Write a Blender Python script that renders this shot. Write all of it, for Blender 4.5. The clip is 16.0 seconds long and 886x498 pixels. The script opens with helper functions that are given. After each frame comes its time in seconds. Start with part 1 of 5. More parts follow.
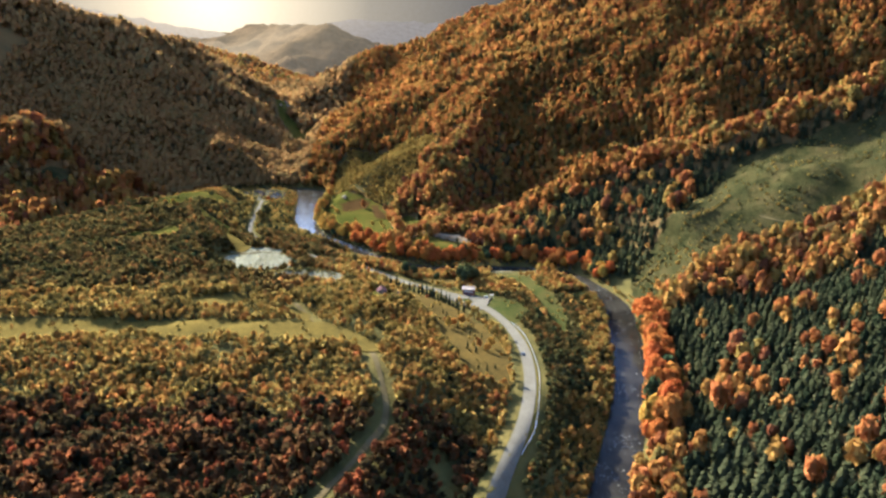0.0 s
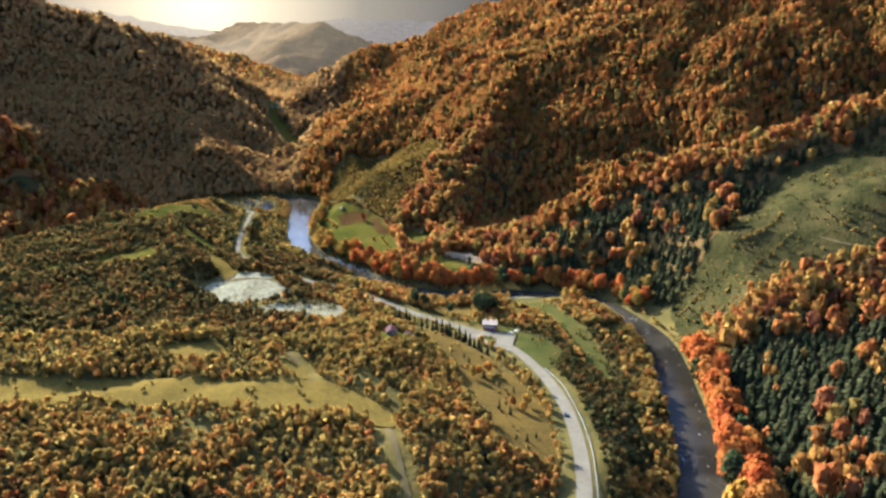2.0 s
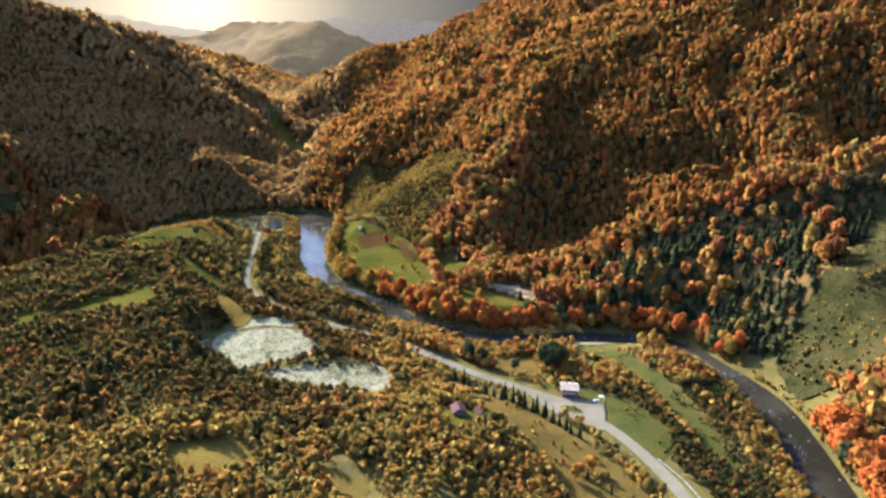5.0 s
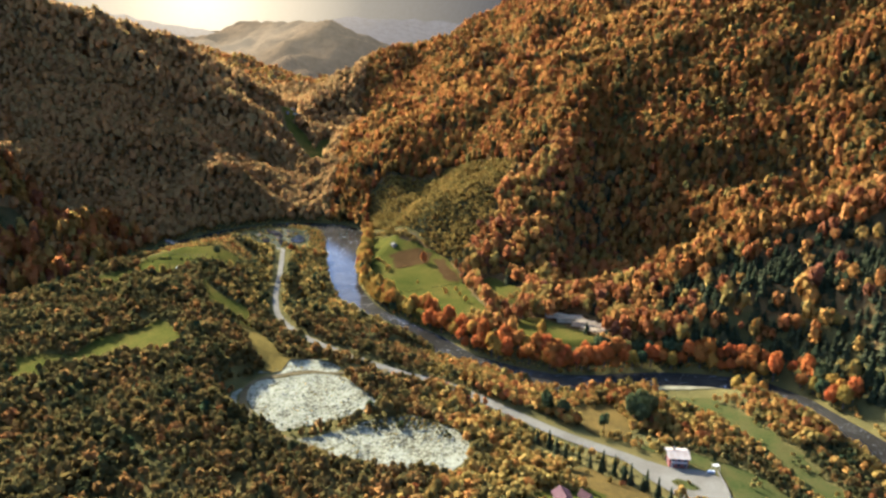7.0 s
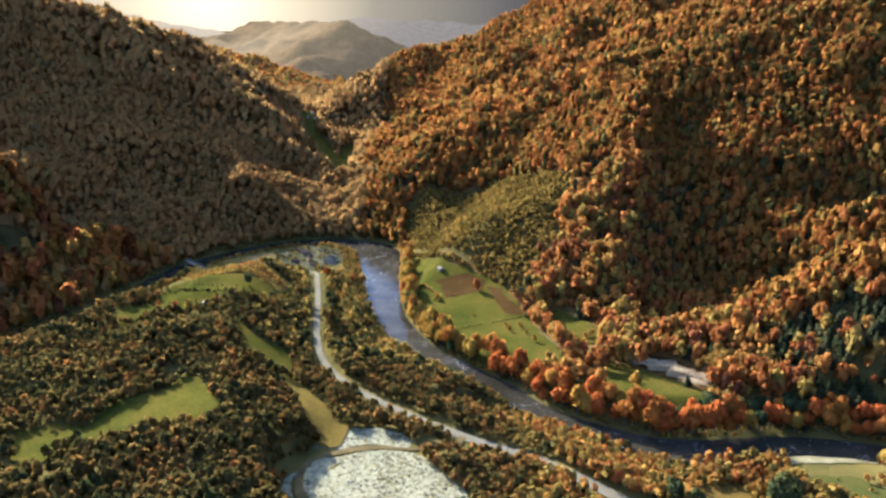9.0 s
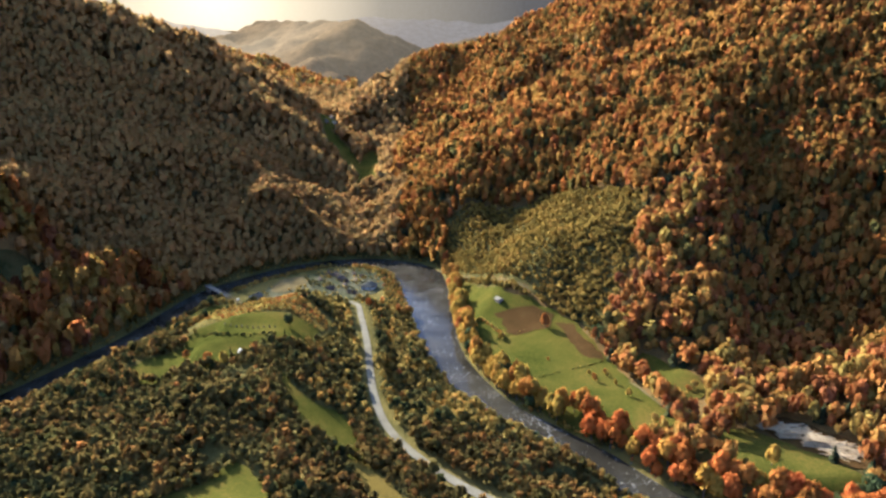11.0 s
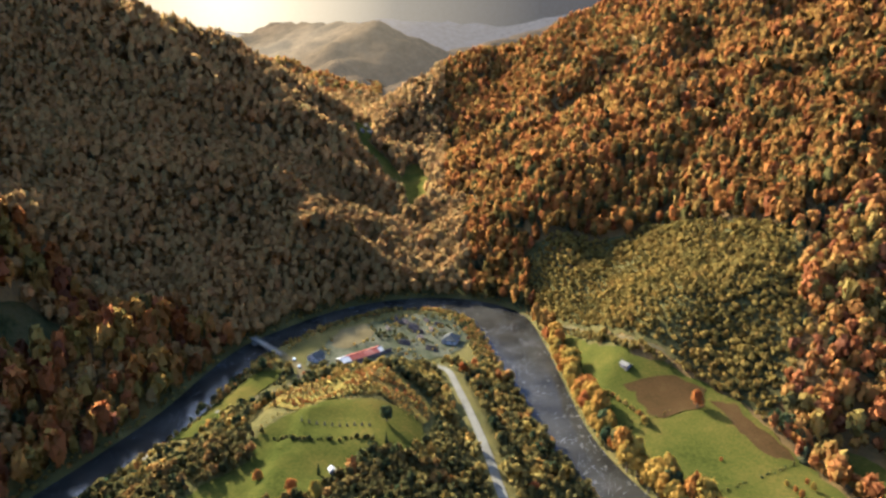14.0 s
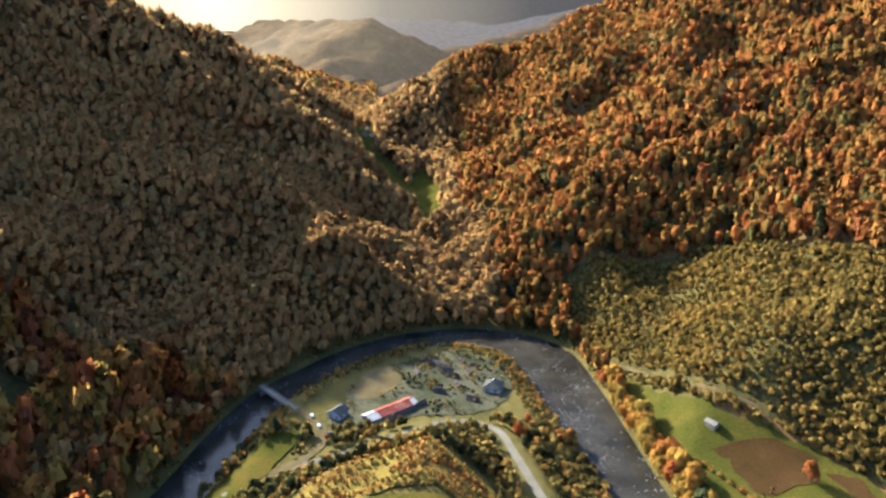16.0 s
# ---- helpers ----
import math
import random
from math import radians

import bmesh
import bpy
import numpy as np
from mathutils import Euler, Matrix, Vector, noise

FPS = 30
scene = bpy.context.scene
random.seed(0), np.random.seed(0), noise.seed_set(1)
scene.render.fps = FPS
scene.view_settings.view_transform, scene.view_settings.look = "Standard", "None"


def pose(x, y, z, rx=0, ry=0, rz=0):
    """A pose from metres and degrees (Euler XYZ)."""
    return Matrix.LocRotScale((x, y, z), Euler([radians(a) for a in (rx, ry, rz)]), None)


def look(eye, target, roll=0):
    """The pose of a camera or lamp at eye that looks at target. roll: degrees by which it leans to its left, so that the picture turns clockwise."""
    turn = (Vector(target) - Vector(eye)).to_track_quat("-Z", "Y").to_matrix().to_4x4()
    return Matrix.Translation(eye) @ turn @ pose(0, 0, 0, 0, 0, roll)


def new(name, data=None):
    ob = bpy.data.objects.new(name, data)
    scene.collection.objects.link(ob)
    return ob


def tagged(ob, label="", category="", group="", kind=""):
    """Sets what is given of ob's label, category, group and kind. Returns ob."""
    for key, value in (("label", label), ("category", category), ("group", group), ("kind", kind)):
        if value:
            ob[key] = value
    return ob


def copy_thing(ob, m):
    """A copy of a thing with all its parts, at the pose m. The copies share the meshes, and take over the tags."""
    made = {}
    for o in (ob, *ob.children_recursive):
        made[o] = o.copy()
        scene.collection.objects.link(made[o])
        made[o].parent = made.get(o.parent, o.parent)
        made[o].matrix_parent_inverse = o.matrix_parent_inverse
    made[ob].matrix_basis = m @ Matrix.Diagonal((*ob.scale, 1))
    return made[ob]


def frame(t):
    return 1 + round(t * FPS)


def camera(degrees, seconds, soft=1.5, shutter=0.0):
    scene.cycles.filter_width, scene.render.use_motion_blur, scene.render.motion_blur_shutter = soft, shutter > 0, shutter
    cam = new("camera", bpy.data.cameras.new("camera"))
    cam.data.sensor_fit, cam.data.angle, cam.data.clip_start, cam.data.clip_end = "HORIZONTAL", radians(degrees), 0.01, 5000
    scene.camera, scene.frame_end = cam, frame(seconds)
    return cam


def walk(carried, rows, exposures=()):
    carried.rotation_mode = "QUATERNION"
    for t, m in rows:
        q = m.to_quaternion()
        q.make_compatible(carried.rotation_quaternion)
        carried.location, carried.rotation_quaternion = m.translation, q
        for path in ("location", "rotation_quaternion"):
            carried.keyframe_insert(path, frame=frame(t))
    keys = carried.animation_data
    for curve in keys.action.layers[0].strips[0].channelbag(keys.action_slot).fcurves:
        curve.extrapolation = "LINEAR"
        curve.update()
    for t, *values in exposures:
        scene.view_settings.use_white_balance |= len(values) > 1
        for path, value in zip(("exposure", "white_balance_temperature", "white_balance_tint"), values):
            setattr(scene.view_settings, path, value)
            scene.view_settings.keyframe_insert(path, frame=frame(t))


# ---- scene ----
cam = camera(67.7, 16.0, 2.6)
METRES, EYE, TILT, LEAN, TURN = 500.0, 140.0, -15.0, 0.0, 0.0
ROWS = [
    (0.0, 0.0, 0.0, 0.0, 0.0, 0.0, -0.0),
    (0.5, -0.0059, 0.0289, 0.0082, -0.23, -0.04, 0.03),
    (1.0, -0.0123, 0.0578, 0.0163, -0.44, -0.05, 0.13),
    (1.5, -0.0192, 0.0872, 0.0244, -0.55, -0.06, 0.14),
    (2.0, -0.0274, 0.1144, 0.0321, -0.68, -0.05, 0.13),
    (2.5, -0.0361, 0.1391, 0.0391, -0.84, -0.03, 0.26),
    (3.0, -0.0452, 0.1627, 0.046, -1.0, -0.06, 0.3),
    (3.5, -0.0553, 0.1857, 0.0524, -1.15, -0.04, 0.38),
    (4.0, -0.0664, 0.2086, 0.0595, -1.27, -0.04, 0.41),
    (6.5, -0.1348, 0.3305, 0.0961, -1.24, -0.06, 0.3),
    (7.0, -0.1493, 0.3555, 0.1033, -1.05, -0.03, 0.26),
    (7.5, -0.1649, 0.3821, 0.1114, -0.91, -0.02, 0.12),
    (8.0, -0.1799, 0.4086, 0.1192, -0.79, 0.03, 0.05),
    (8.5, -0.1965, 0.4371, 0.1277, -0.73, 0.06, 0.02),
    (9.0, -0.2134, 0.4652, 0.1365, -0.59, 0.07, -0.04),
    (11.5, -0.3003, 0.6052, 0.1797, -0.45, 0.05, -0.09),
    (12.0, -0.3178, 0.6333, 0.1877, -0.47, 0.12, -0.07),
    (12.5, -0.3358, 0.6615, 0.196, -0.44, 0.18, -0.14),
    (13.0, -0.3528, 0.6893, 0.2044, -0.32, 0.18, -0.16),
    (13.5, -0.3703, 0.7169, 0.2125, -0.22, 0.22, -0.21),
    (14.0, -0.3882, 0.7432, 0.22, -0.06, 0.28, -0.26),
    (14.5, -0.4073, 0.7703, 0.228, 0.02, 0.3, -0.35),
    (15.0, -0.4234, 0.7978, 0.2362, -0.12, 0.31, -0.28),
    (15.5, -0.4347, 0.8255, 0.2438, -1.08, 0.29, 0.01),
    (16.0, -0.4413, 0.8534, 0.2525, -1.28, 0.18, 0.07),
]
# low amber sunlight: one exposure, one white balance
walk(cam, [(t, pose(0, 0, EYE, TILT, LEAN, TURN) @ pose(METRES * x, METRES * y, METRES * z, 90 + pitch, roll, yaw)) for t, x, y, z, yaw, pitch, roll in ROWS],
     [(0.0, 2.3, 4550, 8), (16.0, 2.3, 4550, 8)])

# ---------------------------------------------------------------- light
SUN_AZ, SUN_EL = -41.0, 28.0        # degrees left of the line of flight, degrees up
world = bpy.data.worlds.new("sky")
scene.world = world
world.use_nodes = True
sky = world.node_tree.nodes.new("ShaderNodeTexSky")
sky.sky_type = "NISHITA"
sky.sun_disc = False
sky.sun_elevation = radians(SUN_EL)
sky.sun_rotation = radians(SUN_AZ)
sky.dust_density = 2.8
sky.air_density = 0.7
hazy = world.node_tree.nodes.new("ShaderNodeVectorMath")      # the sky well away from the low sun is clear and cool
hazy.operation = "MULTIPLY"
hazy.inputs[1].default_value = (0.95, 0.98, 1.04)
world.node_tree.links.new(sky.outputs[0], hazy.inputs[0])
world.node_tree.links.new(hazy.outputs[0], world.node_tree.nodes["Background"].inputs[0])
world.node_tree.nodes["Background"].inputs[1].default_value = 0.125
sun_data = bpy.data.lights.new("sun", "SUN")
sun_data.energy, sun_data.angle, sun_data.color = 5.0, radians(0.6), (1.0, 0.845, 0.6)
sun = new("sun", sun_data)
toward = Vector((math.sin(radians(SUN_AZ)) * math.cos(radians(SUN_EL)), math.cos(radians(SUN_AZ)) * math.cos(radians(SUN_EL)), math.sin(radians(SUN_EL))))
sun.matrix_world = look(toward * 900, (0, 0, 0))


# ---------------------------------------------------------------- materials
def material(name):
    m = bpy.data.materials.new(name)
    m.use_nodes = True
    n = m.node_tree.nodes
    n.clear()
    return m, n, m.node_tree.links


def node(n, kind, **values):
    a = n.new(kind)
    for key, value in values.items():
        a.inputs[key.replace("_", " ")].default_value = value
    return a


def ramp(n, *stops):
    a = n.new("ShaderNodeValToRGB")
    e = a.color_ramp.elements
    while len(e) < len(stops):
        e.new(0.5)
    for k, (p, c) in zip(e, stops):
        k.position, k.color = p, (*c, 1)
    return a


def surface(name, big, small, stops, roughness=0.9, bump=0.3, reach=0.3, metallic=0.0, mixed=0.5, stretch=(1, 1, 1), random_part=0.0):
    """Two scales of variation in object space, sizes big and small in metres, run through a ramp of colours."""
    m, n, link = material(name)
    out, shade = n.new("ShaderNodeOutputMaterial"), node(n, "ShaderNodeBsdfPrincipled", Roughness=roughness, Metallic=metallic, Specular_IOR_Level=0.5 if roughness < 0.7 else 0.0)
    place = n.new("ShaderNodeTexCoord")
    scaled = n.new("ShaderNodeVectorMath")
    scaled.operation = "MULTIPLY"
    scaled.inputs[1].default_value = stretch
    link.new(place.outputs["Object"], scaled.inputs[0])
    a = node(n, "ShaderNodeTexNoise", Scale=1 / big, Detail=4.0, Roughness=0.6)
    b = node(n, "ShaderNodeTexNoise", Scale=1 / small, Detail=6.0, Roughness=0.7)
    mix = n.new("ShaderNodeMix")
    mix.inputs[0].default_value = mixed
    c = ramp(n, *stops)
    for k in (a, b):
        link.new(scaled.outputs[0], k.inputs["Vector"])
    link.new(a.outputs[0], mix.inputs[2])
    link.new(b.outputs[0], mix.inputs[3])
    wide = n.new("ShaderNodeMapRange")
    wide.clamp = False
    wide.inputs["From Min"].default_value, wide.inputs["From Max"].default_value = 0.22, 0.78
    link.new(mix.outputs[0], wide.inputs[0])
    last = wide.outputs[0]
    if random_part:
        info = n.new("ShaderNodeObjectInfo")
        add = n.new("ShaderNodeMath")
        add.operation = "MULTIPLY_ADD"
        add.inputs[1].default_value = random_part
        link.new(info.outputs["Random"], add.inputs[0])
        link.new(last, add.inputs[2])
        last = add.outputs[0]
    link.new(last, c.inputs[0])
    link.new(c.outputs[0], shade.inputs["Base Color"])
    if bump:
        k = node(n, "ShaderNodeBump", Strength=bump, Distance=reach)
        link.new(b.outputs[0], k.inputs["Height"])
        link.new(k.outputs[0], shade.inputs["Normal"])
    link.new(shade.outputs[0], out.inputs[0])
    return m


def foliage(name, stops, glow=0.6, per_object=False):
    """Leaves: half diffuse, half translucent; the hue is set tree by tree and varied clump by clump."""
    m, n, link = material(name)
    out = n.new("ShaderNodeOutputMaterial")
    if per_object:
        hue = n.new("ShaderNodeObjectInfo").outputs["Random"]
    else:
        a = n.new("ShaderNodeAttribute")
        a.attribute_name = "hue"
        hue = a.outputs["Fac"]
    c = ramp(n, *stops)
    geo = n.new("ShaderNodeNewGeometry")
    vary = n.new("ShaderNodeMath")
    vary.operation = "MULTIPLY_ADD"
    vary.inputs[1].default_value = 0.10
    link.new(geo.outputs["Random Per Island"], vary.inputs[0])
    link.new(hue, vary.inputs[2])
    shift = n.new("ShaderNodeMath")
    shift.operation = "SUBTRACT"
    shift.inputs[1].default_value = 0.05
    link.new(vary.outputs[0], shift.inputs[0])
    link.new(shift.outputs[0], c.inputs[0])
    tone = n.new("ShaderNodeHueSaturation")
    value = n.new("ShaderNodeMapRange")
    value.inputs["To Min"].default_value, value.inputs["To Max"].default_value = 0.84, 1.12
    link.new(geo.outputs["Random Per Island"], value.inputs[0])
    link.new(value.outputs[0], tone.inputs["Value"])
    link.new(c.outputs[0], tone.inputs["Color"])
    d, t = n.new("ShaderNodeBsdfDiffuse"), n.new("ShaderNodeBsdfTranslucent")
    mix = n.new("ShaderNodeMixShader")
    mix.inputs[0].default_value = glow
    away = n.new("ShaderNodeAttribute")          # the crown's own rounding shades the sprays
    away.attribute_name = "away"
    turned = n.new("ShaderNodeVectorTransform")
    turned.vector_type, turned.convert_from, turned.convert_to = "NORMAL", "OBJECT", "WORLD"
    link.new(away.outputs["Vector"], turned.inputs[0])
    for k in (d, t):
        link.new(tone.outputs[0], k.inputs["Color"])
        link.new(turned.outputs[0], k.inputs["Normal"])
    link.new(d.outputs[0], mix.inputs[1])
    link.new(t.outputs[0], mix.inputs[2])
    link.new(mix.outputs[0], out.inputs[0])
    return m


# hue: 0 dark green, 0.25 olive, 0.5 yellow, 0.7 orange, 1 rust
AUTUMN = ((0.0, (0.045, 0.056, 0.02)), (0.2, (0.13, 0.102, 0.028)), (0.42, (0.42, 0.272, 0.05)), (0.6, (0.5, 0.245, 0.044)),
          (0.78, (0.45, 0.15, 0.034)), (1.0, (0.25, 0.092, 0.036)))
M_LEAVES = foliage("autumn_leaves", AUTUMN)
M_LEAVES_FADED = foliage("faded_beech_leaves", ((0.0, (0.05, 0.056, 0.018)), (0.3, (0.16, 0.122, 0.028)), (0.55, (0.38, 0.188, 0.032)), (0.78, (0.45, 0.158, 0.028)), (1.0, (0.3, 0.1, 0.027))), 0.54)
# brown leaves, paled in the colour to stand for haze over the shaded mountain
M_LEAVES_BROWN_HAZE = foliage("brown_leaves_paled_for_haze", ((0.0, (0.16, 0.134, 0.0389)), (0.4, (0.323, 0.218, 0.0607)), (0.75, (0.486, 0.248, 0.0655)), (1.0, (0.432, 0.197, 0.0583))), 0.5)
# olive and rust leaves, their colours lowered partly to stand for cloud shade
M_LEAVES_DULL_SHADE = foliage("dull_olive_rust_leaves_part_shade", ((0.0, (0.0405, 0.0534, 0.018)), (0.3, (0.0911, 0.0739, 0.0194)), (0.55, (0.173, 0.11, 0.0255)), (0.8, (0.345, 0.151, 0.0329)), (1.0, (0.485, 0.161, 0.0358))), 0.52)
# rust leaves, darkened in the colour itself to stand for cloud shade
M_LEAVES_RUST_SHADE = foliage("rust_leaves_painted_shade", ((0.0, (0.02, 0.024, 0.011)), (0.3, (0.05, 0.04, 0.015)), (0.55, (0.1, 0.062, 0.02)), (0.8, (0.24, 0.09, 0.026)), (1.0, (0.34, 0.09, 0.026))))
M_LEAVES_SCRUB = foliage("yellow_green_scrub_leaves", ((0.0, (0.0675, 0.0595, 0.0142)), (0.4, (0.236, 0.151, 0.0266)), (0.6, (0.317, 0.185, 0.0306)), (1.0, (0.31, 0.143, 0.0306))), 0.52)
M_LEAVES_OWN = foliage("autumn_leaves_single", ((0.0, (0.46, 0.185, 0.032)), (0.5, (0.55, 0.165, 0.028)), (1.0, (0.5, 0.125, 0.026))), 0.56, True)
M_LEAVES_AMBER = foliage("amber_leaves_single", ((0.0, (0.396, 0.252, 0.0363)), (0.5, (0.504, 0.277, 0.0363)), (0.85, (0.504, 0.202, 0.0302)), (1.0, (0.408, 0.126, 0.0262))), 0.56, True)
M_LEAVES_OLIVE = foliage("olive_leaves_single", ((0.0, (0.056, 0.07, 0.0252)), (1.0, (0.112, 0.105, 0.0308))), 0.5, True)
M_NEEDLES = foliage("spruce_needles", ((0.0, (0.018, 0.021, 0.008)), (1.0, (0.048, 0.044, 0.016))), 0.15)
M_NEEDLES_OWN = foliage("spruce_needles_single", ((0.0, (0.022, 0.025, 0.009)), (1.0, (0.05, 0.048, 0.018))), 0.15, True)
M_BARK = surface("bark", 0.8, 0.15, ((0.3, (0.05, 0.035, 0.025)), (0.7, (0.16, 0.12, 0.09))), bump=0.6, reach=0.05)
M_GROUND = surface("forest_floor", 38, 2.2, ((0.2, (0.06, 0.042, 0.014)), (0.4, (0.105, 0.062, 0.019)), (0.6, (0.15, 0.08, 0.022)), (0.8, (0.12, 0.076, 0.021))), bump=0.8, reach=1.2)


def add_land_cover(m, stops):
    """Mixes in a second cover, where the sheet's own attribute 'grassy' says so, broken up by noise."""
    n, link = m.node_tree.nodes, m.node_tree.links
    shade = [k for k in n if k.type == "BSDF_PRINCIPLED"][0]
    was = shade.inputs["Base Color"].links[0].from_socket
    noise_node = [k for k in n if k.type == "TEX_NOISE"][0]
    c = ramp(n, *stops)
    link.new(noise_node.outputs[0], c.inputs[0])
    cover = n.new("ShaderNodeAttribute")
    cover.attribute_name = "grassy"
    mix = n.new("ShaderNodeMix")
    mix.data_type = "RGBA"
    link.new(cover.outputs["Fac"], mix.inputs[0])
    link.new(was, mix.inputs[6])
    link.new(c.outputs[0], mix.inputs[7])
    link.new(mix.outputs[2], shade.inputs["Base Color"])


add_land_cover(M_GROUND, ((0.3, (0.055, 0.046, 0.013)), (0.5, (0.095, 0.07, 0.017)), (0.7, (0.125, 0.086, 0.021))))
M_PASTURE = surface("green_pasture", 26, 1.1, ((0.2, (0.0215, 0.0219, 0.0033)), (0.38, (0.0402, 0.0377, 0.00496)), (0.54, (0.059, 0.0487, 0.0066)), (0.68, (0.0932, 0.0598, 0.00991)), (0.82, (0.0469, 0.0305, 0.00578))), bump=0.4, reach=0.4)
M_LAWN = surface("yellowed_lawn", 15, 1.2, ((0.2, (0.0214, 0.0261, 0.00576)), (0.42, (0.0406, 0.0414, 0.00822)), (0.62, (0.0642, 0.0501, 0.0115)), (0.85, (0.0342, 0.0284, 0.00658))), bump=0.4, reach=0.4)
M_HAY = surface("dry_meadow_grass", 22, 1.4, ((0.2, (0.05, 0.034, 0.008)), (0.42, (0.088, 0.058, 0.011)), (0.62, (0.125, 0.080, 0.014)), (0.82, (0.06, 0.038, 0.010))), bump=0.4, reach=0.4)
M_HAY_BROWN = surface("brown_meadow_grass", 16, 1.4, ((0.2, (0.04, 0.026, 0.007)), (0.42, (0.072, 0.045, 0.010)), (0.62, (0.105, 0.062, 0.012)), (0.82, (0.05, 0.034, 0.009))), bump=0.4, reach=0.4)
M_TILLED = surface("ploughed_brown_soil", 14, 0.8, ((0.3, (0.034, 0.019, 0.00551)), (0.6, (0.0544, 0.0275, 0.00796)), (0.8, (0.0646, 0.0428, 0.011))), bump=0.7, reach=0.4)
M_BRACKEN = surface("rust_brown_bracken", 12, 1.2, ((0.25, (0.055, 0.0315, 0.0088)), (0.45, (0.11, 0.0615, 0.0121)), (0.62, (0.176, 0.122, 0.0187)), (0.85, (0.0825, 0.0572, 0.0132))), bump=0.8, reach=0.6)
M_SLOPE = surface("grazed_hillside_grass", 13, 1.7, ((0.2, (0.012, 0.013, 0.004)), (0.38, (0.026, 0.024, 0.007)), (0.52, (0.044, 0.036, 0.010)), (0.66, (0.066, 0.046, 0.014)), (0.85, (0.04, 0.034, 0.011))), bump=1.0, reach=1.4)
M_SCRUB = surface("scrub_covered_slope", 25, 2.0, ((0.3, (0.04, 0.034, 0.010)), (0.5, (0.075, 0.056, 0.014)), (0.7, (0.11, 0.076, 0.019))), bump=0.9, reach=1.2)
M_GRAVEL = surface("white_river_gravel", 11, 1.6, ((0.24, (0.036, 0.0259, 0.0095)), (0.38, (0.0864, 0.0662, 0.0272)), (0.46, (0.169, 0.142, 0.0729)), (0.62, (0.238, 0.205, 0.114)), (0.85, (0.274, 0.241, 0.139))), bump=0.9, reach=0.6, mixed=0.7)
M_SAND = surface("tan_river_sand", 7, 0.9, ((0.25, (0.0594, 0.0495, 0.0196)), (0.45, (0.129, 0.104, 0.0499)), (0.7, (0.218, 0.178, 0.0939))), bump=0.6, reach=0.3)
M_TRACK = surface("dirt_track", 8, 0.6, ((0.3, (0.066, 0.0455, 0.0165)), (0.7, (0.116, 0.081, 0.0314))), bump=0.4, reach=0.15)
M_ROAD = surface("pale_worn_asphalt", 12, 0.5, ((0.3, (0.101, 0.0792, 0.0475)), (0.7, (0.154, 0.125, 0.0792))), roughness=0.8, bump=0.2, reach=0.05)
M_YARD = surface("trodden_yard_earth", 15, 1.5, ((0.25, (0.022, 0.024, 0.009)), (0.42, (0.042, 0.038, 0.016)), (0.6, (0.085, 0.07, 0.036)), (0.75, (0.032, 0.034, 0.012))), bump=0.5, reach=0.3)


def water_material():
    m, n, link = material("river_water")
    out = n.new("ShaderNodeOutputMaterial")
    shade = node(n, "ShaderNodeBsdfPrincipled", Roughness=0.12, IOR=1.33, Specular_IOR_Level=0.045)
    shade.inputs["Specular Tint"].default_value = (1.0, 0.8, 0.58, 1)      # colours the sky's reflection warmer than the sky itself
    place = n.new("ShaderNodeTexCoord")
    a = node(n, "ShaderNodeTexNoise", Scale=0.45, Detail=5.0, Roughness=0.75)
    b = node(n, "ShaderNodeTexNoise", Scale=0.045, Detail=3.0)
    c = ramp(n, (0.35, (0.014, 0.011, 0.007)), (0.65, (0.034, 0.027, 0.017)))
    link.new(place.outputs["Object"], a.inputs["Vector"])
    link.new(place.outputs["Object"], b.inputs["Vector"])
    link.new(b.outputs[0], c.inputs[0])
    d = node(n, "ShaderNodeTexNoise", Scale=1.3, Detail=4.0, Roughness=0.7)
    e = node(n, "ShaderNodeTexNoise", Scale=0.05, Detail=2.0)
    both = n.new("ShaderNodeMath")
    both.operation = "MULTIPLY"
    link.new(place.outputs["Object"], d.inputs["Vector"])
    link.new(place.outputs["Object"], e.inputs["Vector"])
    crisp = n.new("ShaderNodeMapRange")
    crisp.inputs["From Min"].default_value, crisp.inputs["From Max"].default_value = 0.5, 0.68
    link.new(d.outputs[0], crisp.inputs[0])
    link.new(crisp.outputs[0], both.inputs[0])
    link.new(e.outputs[0], both.inputs[1])
    foam = ramp(n, (0.4, (0, 0, 0)), (0.56, (1, 1, 1)))
    link.new(both.outputs[0], foam.inputs[0])
    white = n.new("ShaderNodeMix")
    white.data_type = "RGBA"
    white.inputs[7].default_value = (0.5, 0.46, 0.4, 1)
    link.new(foam.outputs[0], white.inputs[0])
    link.new(c.outputs[0], white.inputs[6])
    link.new(white.outputs[2], shade.inputs["Base Color"])
    rough = n.new("ShaderNodeMapRange")
    rough.inputs["To Min"].default_value, rough.inputs["To Max"].default_value = 0.1, 0.7
    link.new(foam.outputs[0], rough.inputs[0])
    link.new(rough.outputs[0], shade.inputs["Roughness"])
    k = node(n, "ShaderNodeBump", Strength=0.16, Distance=0.3)
    link.new(a.outputs[0], k.inputs["Height"])
    link.new(k.outputs[0], shade.inputs["Normal"])
    link.new(shade.outputs[0], out.inputs[0])
    return m


M_WATER = water_material()


